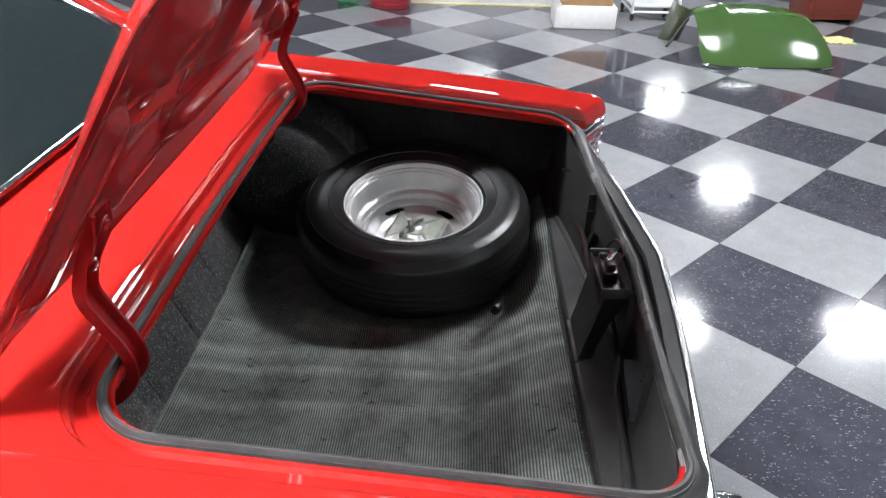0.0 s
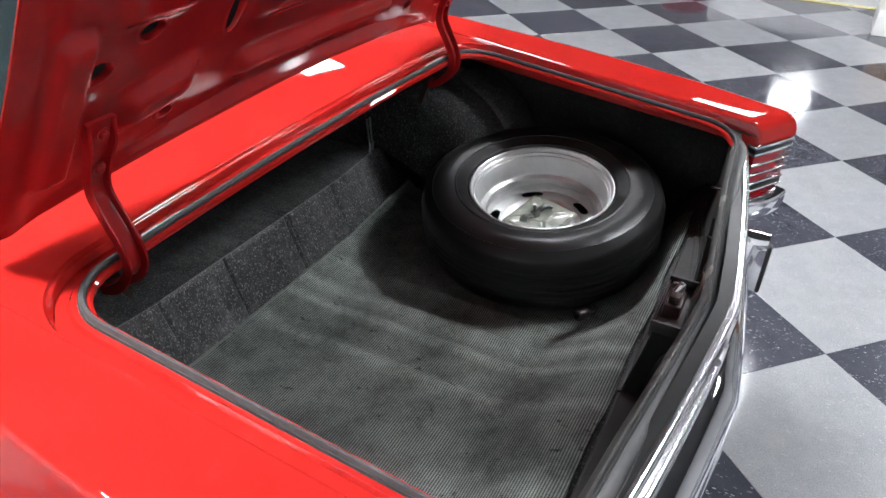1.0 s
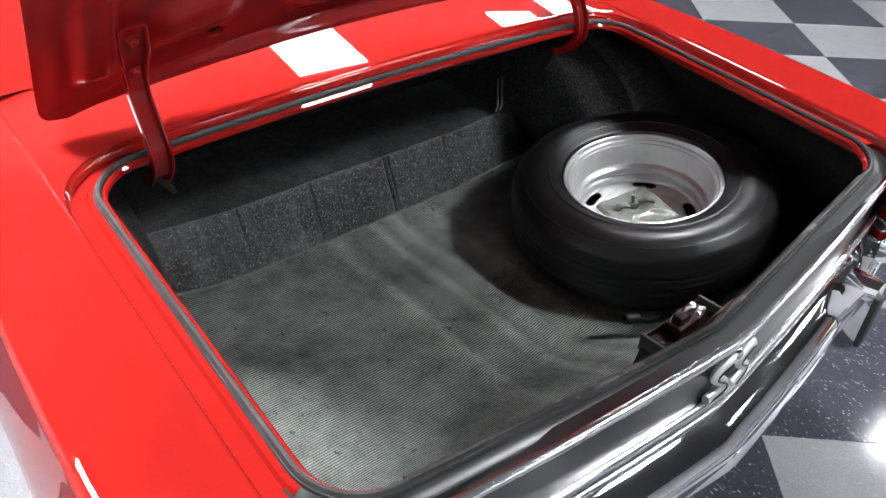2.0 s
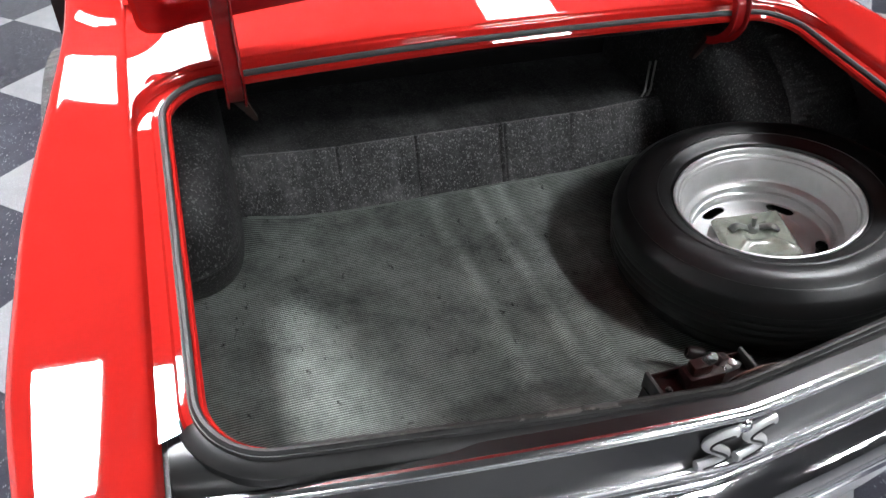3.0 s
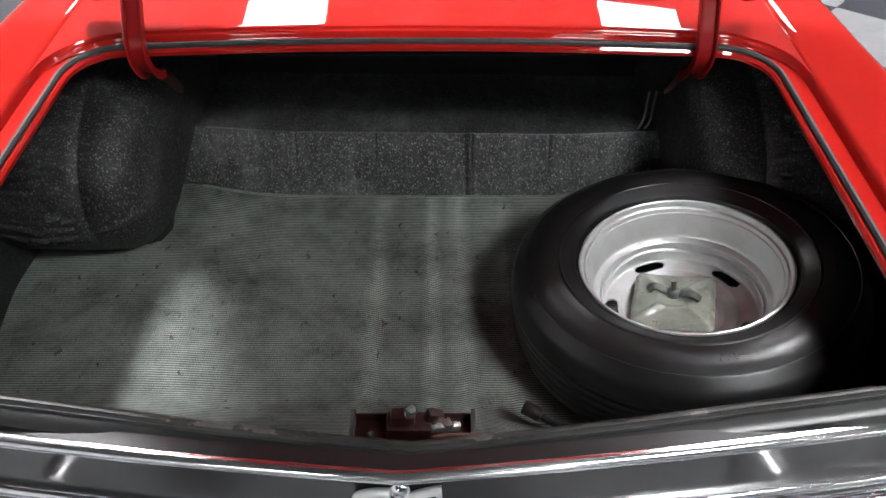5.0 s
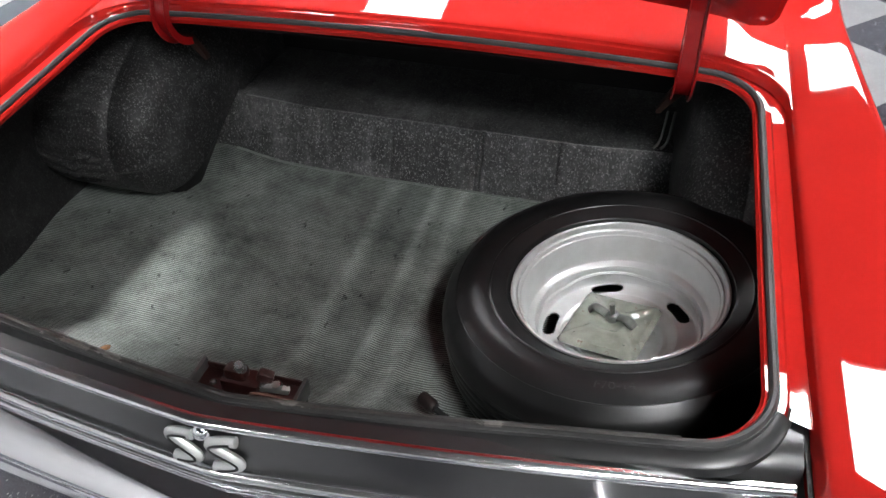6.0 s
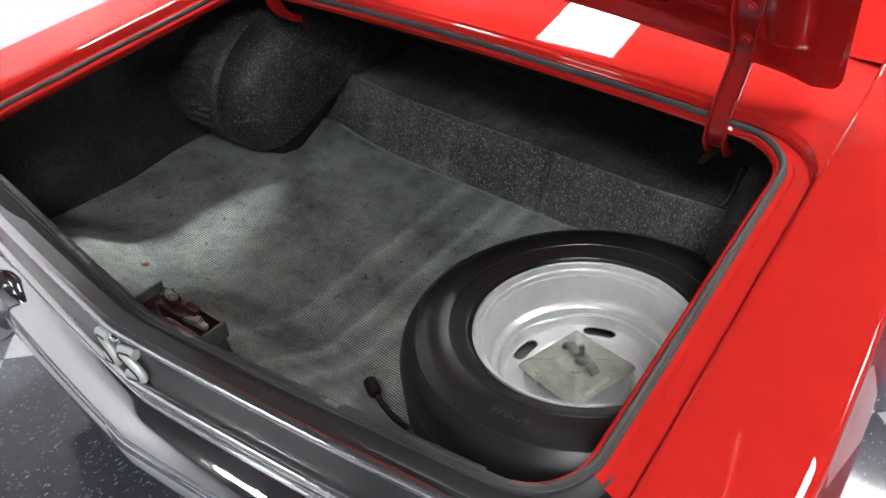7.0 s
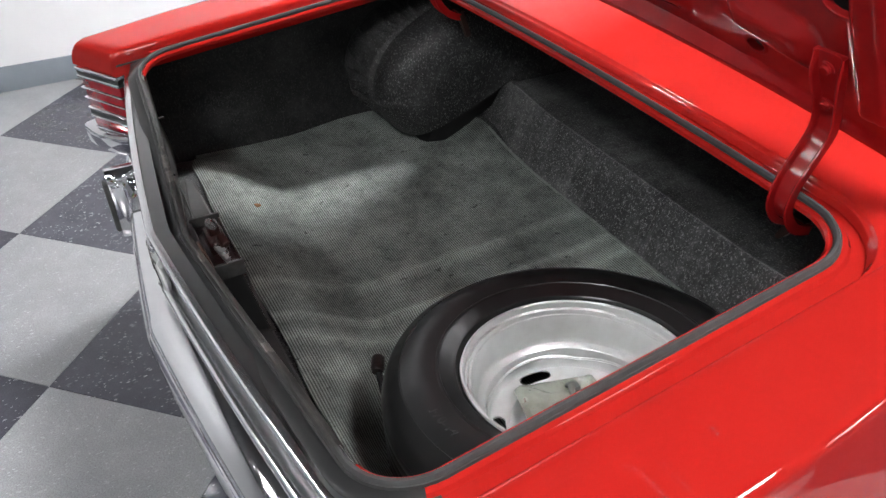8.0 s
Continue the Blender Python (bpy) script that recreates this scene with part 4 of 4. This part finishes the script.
for a, b, ra, rb in HOLES:
    for sx in (-1, 1) if a > 0.02 else (1,):
        rows = []
        for k in range(33):
            q = 2 * math.pi * k / 32
            row = []
            for grow, h in ((-0.001, -0.012), (0.0, -0.002), (0.0015, 0.0008), (0.004, 0.0014), (0.008, 0.0004), (0.014, -0.003)):
                u, v = a + (ra + grow) * math.cos(q), b + (rb + grow) * math.sin(q)
                row.append(lid_point(sx * u, v, lid_inner(u, v) + h))
            rows.append(row)
        part("hole_rim", grid(rows), RED_IN, lid)
        # Dark disc closes the hole and stands in for the hollow's shade.
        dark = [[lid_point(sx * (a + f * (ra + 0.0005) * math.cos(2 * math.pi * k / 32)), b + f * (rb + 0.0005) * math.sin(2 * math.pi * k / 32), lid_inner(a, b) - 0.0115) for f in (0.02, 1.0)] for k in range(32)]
        part("hole_cavity", grid(dark, close_u=True), DARK, lid, "dark disc in the hole, in place of its shade")
rows = []
for k in range(41):
    f = step(0, 1, k / 40)
    row = []
    for i in range(61):
        u = (LID_W + 0.001) * (2 * i / 60 - 1)
        v = along(u, -0.001 + 1.002 * f)
        low = lid_low(u)
        edge = max(step(0.60, LID_W + 0.004, abs(u)) ** 1.5, step(low + 0.045, low, v) ** 2, step(LID_L - 0.05, LID_L, v) ** 2)
        row.append(lid_point(u, v, lid_inner(u, v) * edge + (lid_base(v) - 0.014) * (1 - edge) - 0.001 - 0.006 * (1 - edge)))
    rows.append(row)
part("lid_skin", grid(rows, thick=0.002), RED, lid, "glossy red outer skin")


def hinge(sign):
    x = sign * 0.575
    path = curve_points([(x, 0.945, 0.885), (x, 0.920, 0.893), (x, 0.893, 0.910), (x, 0.869, 0.945), (x, 0.872, 0.985), (x, 0.895, 1.030), (x, 0.912, 1.070), (x, 0.902, 1.115), (x, 0.877, 1.165), (x, 0.862, 1.20)], 44)
    rows = []
    for k, p in enumerate(path):
        ahead = (path[min(k + 1, len(path) - 1)] - path[max(k - 1, 0)]).normalized()
        nrm = Vector((0, -ahead.z, ahead.y))
        w = 0.019 + 0.006 * step(34, 40, k)
        lip = 0.013 - 0.009 * step(38, 44, k)
        rows.append([p + Vector((sx * w, 0, 0)) + nrm * o for sx, o in ((-1, -0.004), (-1.04, lip), (-0.93, lip + 0.002), (-0.80, lip), (-0.72, 0.002), (0.72, 0.002), (0.80, lip), (0.93, lip + 0.002), (1.04, lip), (1, -0.004))])
    h = part("hinge", grid(rows, close_v=True, cap=True), RED_IN, lid, "red gooseneck lid hinge")
    part("hinge_bracket", grid([[(sign * (0.575 - 0.035 * f) + sx * w, y + dy, z) for sx, dy in ((-1, -0.008), (1, -0.008), (1.1, 0.0), (1, 0.008), (-1, 0.008), (-1.1, 0.0))] for f, w, y, z in ((0.0, 0.015, 0.940, 0.897), (0.25, 0.013, 0.943, 0.880), (0.6, 0.009, 0.948, 0.858), (0.9, 0.007, 0.952, 0.838), (1.0, 0.004, 0.953, 0.830))], close_v=True, cap=True), RUST, h, "dark rusty hinge bracket")
    for y, z in ((0.871, 1.184), (0.900, 1.122)):
        bm = revolve([(0, 0.008), (0.006, 0.008), (0.008, 0.006), (0.008, 0.002), (0.012, 0.002), (0.012, 0), (0, 0)], 6 * 3)
        bm.transform(Matrix.Translation((sign * 0.578, y - 0.010, z - 0.005)) @ Vector((0, -0.898, -0.44)).to_track_quat("Z", "X").to_matrix().to_4x4())
        part("hinge_bolt", bm, RED_IN, h)


hinge(-1)
hinge(1)

# ---- rear window, roof and sail panels ----
BASE_Y, BASE_Z, TOP_Y, TOP_Z = 1.232, 1.040, 1.80, 1.345
glass_rows = []
for k in range(13):
    f = k / 12
    w = 0.600 - 0.08 * f
    glass_rows.append([(w * (2 * i / 20 - 1), BASE_Y + (TOP_Y - BASE_Y) * f, BASE_Z + (TOP_Z - BASE_Z) * f + 0.03 * math.sin(math.pi * f)) for i in range(21)])
window = part("rear_window", grid(glass_rows, thick=0.005), GLASS, car, "tinted rear window glass")
part("window_trim", tube([(x, BASE_Y - 0.006, BASE_Z + 0.002) for x in (-0.612, -0.4, 0.0, 0.4, 0.612)], 0.011, 10, 0.7), CHROME, window, "chrome window molding")
for sx in (-1, 1):
    part("window_trim", tube([(sx * (0.607 - 0.08 * f), BASE_Y + (TOP_Y - BASE_Y) * f, BASE_Z + (TOP_Z - BASE_Z) * f + 0.03 * math.sin(math.pi * f) + 0.004) for f in (0, 0.25, 0.5, 0.75, 1.0)], 0.011, 10, 0.7), CHROME, window, "chrome window molding")
for sx in (-1, 1):
    rows = []
    for k in range(13):
        f = k / 12
        y = BASE_Y - 0.03 + (TOP_Y + 0.03 - BASE_Y) * f ** 1.5
        g = max(0.0, (y - BASE_Y) / (TOP_Y - BASE_Y))
        zin = BASE_Z + (TOP_Z - BASE_Z) * g + 0.03 * math.sin(math.pi * g)
        rise = step(1.195, 1.29, y)
        zin = zin * rise + 1.008 * (1 - rise)
        zout = deck_side(y) + 0.012 + 0.55 * max(0.0, y - 1.16) ** 1.25
        xin, xout = 0.612 - 0.08 * g, 0.775 - 0.10 * step(1.3, 2.1, y)
        rows.append([(sx * (xin + (xout - xin) * h), y, zin + (zout - zin) * h - 0.002) for h in (0, 0.25, 0.5, 0.75, 1.0)])
    part("sail_panel", grid(rows), RED, car, "red panel beside the rear window")
rows = [[(x, y, TOP_Z + 0.01 + 0.02 * step(1.8, 2.2, y) - 0.09 * (abs(x) / 0.72) ** 3) for x in [-0.70 + 1.4 * i / 24 for i in range(25)]] for y in [1.80 + 0.6 * k / 8 for k in range(9)]]
part("roof", grid(rows, thick=0.006), RED, car, "red painted roof")
# Dark sheet added at the cut, in place of the shaded cabin interior.
part("cabin_backing", box(-0.74, 2.39, 0.30, 0.74, 2.40, 1.30), DARK, car, "dark sheet closing the cut-off cabin")
part("rear_seat", box(-0.62, 1.56, 0.45, 0.62, 1.75, 1.0, 0.05, 4), TEAL, car, "dark vinyl rear seat back")
part("package_tray", box(-0.72, 1.23, 1.005, 0.72, 1.56, 1.015), TEAL, car, "dark package tray")


def road_wheel(sign):
    bm = revolve([(0.19, 0.06), (0.205, 0.085), (0.27, 0.1), (0.315, 0.085), (0.33, 0.06), (0.33, -0.06), (0.315, -0.085), (0.27, -0.1), (0.205, -0.085), (0.19, -0.06)], 48)
    bm.transform(Matrix.Translation((sign * 0.74, 1.17, 0.33)) @ pose(0, 0, 0, 0, 90, 0))
    w = part("road_wheel", bm, TYRE, car, "black rear tyre")
    bm = revolve([(0.19, 0.06), (0.185, 0.05), (0.16, 0.03), (0.05, 0.035), (0.0, 0.035)], 32)
    bm.transform(Matrix.Translation((sign * 0.74, 1.17, 0.33)) @ pose(0, 0, 0, 0, 90 * sign, 0))
    part("wheel_rim", bm, RIM, w)


road_wheel(1)
road_wheel(-1)

# wire hook on the front wall of the trunk
for dx in (0, 0.018):
    part("wire_hook", tube(curve_points([(0.575 + dx, 1.165, 0.72), (0.572 + dx, 1.158, 0.66), (0.566 + dx, 1.150, 0.635), (0.556 + dx, 1.146, 0.622)], 12), 0.0035, 8), STEEL, car, "bent steel wire hook")

# tyre size marking
text = bpy.data.curves.new("marking", "FONT")
text.body, text.size, text.extrude, text.align_x, text.align_y = "F70-14", 0.024, 0.0006, "CENTER", "CENTER"
carrier = new("marking", text)
bpy.context.view_layer.update()
mesh = bpy.data.meshes.new_from_object(carrier.evaluated_get(bpy.context.evaluated_depsgraph_get()))
bpy.data.objects.remove(carrier)
for v in mesh.vertices:
    r, a = 0.272 - v.co.y, v.co.x / 0.272
    turn = radians(-86) + a
    h = 0.0995 - 0.18 * (r - 0.274) ** 2 / 0.02 + v.co.z
    v.co = (r * math.cos(turn), r * math.sin(turn), h)
mesh.materials.append(make_rubber("raised_rubber", 0.022, 0.036, 0.6))
mark = new("size_marking", mesh)
mark.parent = tyre
mark["label"] = "raised size lettering F70-14"

# ---- far side of the showroom ----
foam = thing("foam_box", "white foam box on the checkered floor", "box")
part("foam_block", box(5.46, -0.96, 0.0, 5.86, -0.40, 0.20, 0.012), FOAM, foam)
carton = thing("cardboard_box", "brown cardboard box on top of a foam box", "box")
part("carton_body", box(5.50, -0.92, 0.202, 5.86, -0.46, 0.50, 0.004), CARD, carton)
part("carton_flap", box(5.496, -0.93, 0.44, 5.53, -0.45, 0.503, 0.002), CARD, carton)
cart = thing("shop_cart", "white metal shop cart on small casters", "cart")
for x, y in ((5.85, -1.18), (5.85, -1.62), (6.35, -1.18), (6.35, -1.62)):
    part("post", tube([(x, y, 0.07), (x, y, 0.75)], 0.014, 8, up=Vector((0, 1, 0))), WHITE_METAL, cart)
    w = part("caster", moved(revolve([(0.0, 0.014), (0.03, 0.014), (0.036, 0.008), (0.036, -0.008), (0.03, -0.014), (0, -0.014)], 20), pose(x, y, 0.036, 90, 0, 0)), STRIP, cart, "black caster")
for z in (0.085, 0.14, 0.74):
    for a, b in (((5.85, -1.18), (5.85, -1.62)), ((6.35, -1.18), (6.35, -1.62)), ((5.85, -1.18), (6.35, -1.18)), ((5.85, -1.62), (6.35, -1.62))):
        part("rail", tube([(*a, z), (*b, z)], 0.011, 8), WHITE_METAL, cart)
part("shelf", box(5.86, -1.61, 0.142, 6.34, -1.19, 0.148), WHITE_METAL, cart)

hood = thing("car_hood", "green car hood with a chrome edge propped up on the floor", "car part")
rows = []
for k in range(25):
    f = k / 24
    row = []
    for i in range(41):
        g = 2 * i / 40 - 1
        half = (0.535 - 0.10 * f) * (1 - 0.06 * step(0.12, 0.0, f) * abs(g) ** 6)
        y = -1.975 + 0.04 * f + half * -g
        x = 4.34 + 0.72 * f - 0.03 * (1 - g * g) * (1 - f) + 0.05 * abs(g) ** 8 * (1 - f) ** 4
        row.append((x, y, 0.012 + 0.33 * math.sin(f * math.pi * 0.5) ** 0.9 - 0.05 * abs(g) ** 3 * f + 0.012 * math.exp(-((g + 0.45) / 0.08) ** 2) * f))
    rows.append(row)
part("hood_skin", grid(rows, thick=0.012), GREEN, hood, "glossy green hood skin")
part("hood_trim", tube([Vector(p) + Vector((-0.006, 0, 0)) for p in rows[0]], 0.009, 8), CHROME, hood, "chrome front edge")
fender = thing("fender_piece", "narrow dark olive body panel standing on the floor", "car part")
rows = [[(5.06 + 0.05 * q * q + 0.10 * f * f, -1.36 - 0.10 * f - 0.085 * q, 0.30 * (1 - 0.25 * f * (q + 1) / 2) * f + 0.02) for q in [k / 8 * 2 - 1 for k in range(9)]] for f in [k / 10 for k in range(11)]]
part("panel", grid(rows, thick=0.008), OLIVE, fender)
part("panel_strut", tube([(4.90, -1.30, 0.012), (5.00, -1.40, 0.10), (5.10, -1.50, 0.20)], 0.014, 8), STRIP, fender, "dark strut")

rag = thing("yellow_rag", "crumpled yellow cloth on the floor", "cloth")
rows = [[(5.16 + 0.22 * a + 0.01 * math.sin(b * 9), -3.03 + 0.24 * b + 0.02 * math.sin(a * 8), 0.006 + 0.028 * abs(noise.noise(Vector((a * 4, b * 4, 1)))) + 0.02 * math.sin(math.pi * a) * math.sin(math.pi * b)) for b in [i / 16 for i in range(17)]] for a in [k / 16 for k in range(17)]]
part("cloth", grid(rows, thick=0.004), CLOTH, rag)
chest = thing("tool_chest", "brown-red steel tool chest on the floor", "tool chest")
part("chest_body", box(5.98, -3.40, 0.03, 6.45, -2.90, 0.85, 0.008), BRICK_RED, chest)
for z in (0.10, 0.32, 0.54):
    d = part("drawer", box(5.966, -3.38, z, 5.981, -2.92, z + 0.20, 0.004), BRICK_RED, chest)
    part("pull", box(5.956, -3.28, z + 0.16, 5.968, -3.02, z + 0.175, 0.003), STEEL, d)
for y in (-3.36, -2.94):
    part("foot", box(6.0, y - 0.02, 0.0, 6.43, y + 0.02, 0.031), STRIP, chest)
tub = thing("red_tub", "round red plastic tub on the floor", "tub")
part("tub_wall", moved(revolve([(0.0, 0.004), (0.18, 0.004), (0.185, 0.0), (0.195, 0.01), (0.21, 0.14), (0.212, 0.15), (0.22, 0.16), (0.214, 0.17), (0.204, 0.165), (0.19, 0.02), (0.0, 0.02)], 40), pose(6.24, 1.19, 0)), TUB_RED, tub)
for z in (0.05, 0.10):
    part("band", moved(revolve([(0.19 + z * 0.12 + 0.01, z - 0.006), (0.19 + z * 0.12 + 0.018, z), (0.19 + z * 0.12 + 0.01, z + 0.006)], 40), pose(6.24, 1.19, 0)), TUB_RED, tub)
# Coil of green plastic, put in place of green leaves.
plant = thing("green_hose", "coil of green plastic standing in for leaves on the floor", "hose")
pts = [(6.42 + (0.11 + 0.004 * math.sin(k)) * math.cos(k * 0.5), 1.62 + 0.13 * math.sin(k * 0.5), 0.014 + 0.0018 * k) for k in range(40)]
part("coil", tube(pts, 0.013, 8), LEAF, plant)
plinth = tagged(part("plinth", box(6.40, -0.55, 0.0, 7.4, 0.99, 0.30, 0.006), WHITE_METAL), "low white display plinth with a yellow base line", "plinth", kind="structure")
part("base_line", box(6.392, -0.55, 0.0, 6.401, 0.99, 0.012), CLOTH, plinth)

# ---- floor tiles, laid diagonally ----
TILE = 0.6096
ANG = -2.3395
TU, TV = Vector((math.cos(ANG), math.sin(ANG))), Vector((math.sin(ANG), -math.cos(ANG)))
TO = Vector((2.385, -0.750))


def tile_mesh(name, material):
    mesh = bpy.data.meshes.new(name)
    bm = box(0.0006, 0.0006, -0.004, TILE - 0.0006, TILE - 0.0006, 0.0, 0.0008, 1)
    bm.transform(Matrix(((TU.x, TV.x, 0, 0), (TU.y, TV.y, 0, 0), (0, 0, 1, 0), (0, 0, 0, 1))))
    bmesh.ops.recalc_face_normals(bm, faces=bm.faces[:])
    bm.to_mesh(mesh)
    bm.free()
    mesh.materials.append(material)
    return mesh


TILES = [tile_mesh("tile_light", LIGHT_TILE), tile_mesh("tile_dark", DARK_TILE)]
cells = []
for i in range(-40, 41):
    for j in range(-40, 41):
        c = TO + TU * (TILE * (i + 0.5)) + TV * (TILE * (j + 0.5))
        if X0 - 0.14 < c.x < X1 + 0.14 and Y0 - 0.14 < c.y < Y1 + 0.14:
            cells.append(((c - Vector((1.2, -0.2))).length, i, j))
cells.sort()
far = {0: [], 1: []}
for n, (d, i, j) in enumerate(cells):
    p = TO + TU * (TILE * i) + TV * (TILE * j)
    dark = (i + j) % 2 == 0
    if n < 300:
        ob = new("tile", TILES[dark])
        ob.location = (p.x, p.y, 0)
        ob.parent = floor
    else:
        far[dark].append(p)
for dark, name in ((0, "far_light_tiles"), (1, "far_dark_tiles")):
    verts, faces = [], []
    for p in far[dark]:
        k = len(verts)
        for a, b in ((0, 0), (1, 0), (1, 1), (0, 1)):
            q = p + TU * (TILE * a - 0.0006 * (2 * a - 1)) + TV * (TILE * b - 0.0006 * (2 * b - 1))
            verts.append((q.x, q.y, 0.0))
        for a, b in ((0, 0), (1, 0), (1, 1), (0, 1)):
            q = p + TU * (TILE * a) + TV * (TILE * b)
            verts.append((q.x, q.y, -0.004))
        faces.append((k, k + 1, k + 2, k + 3))
        faces += [(k + a, k + (a + 1) % 4, k + 4 + (a + 1) % 4, k + 4 + a) for a in range(4)]
    mesh = bpy.data.meshes.new(name)
    mesh.from_pydata(verts, [], faces)
    mesh.materials.append((LIGHT_TILE, DARK_TILE)[dark])
    ob = new(name, mesh)
    ob.parent = floor
    ob["kind"] = "stuff"
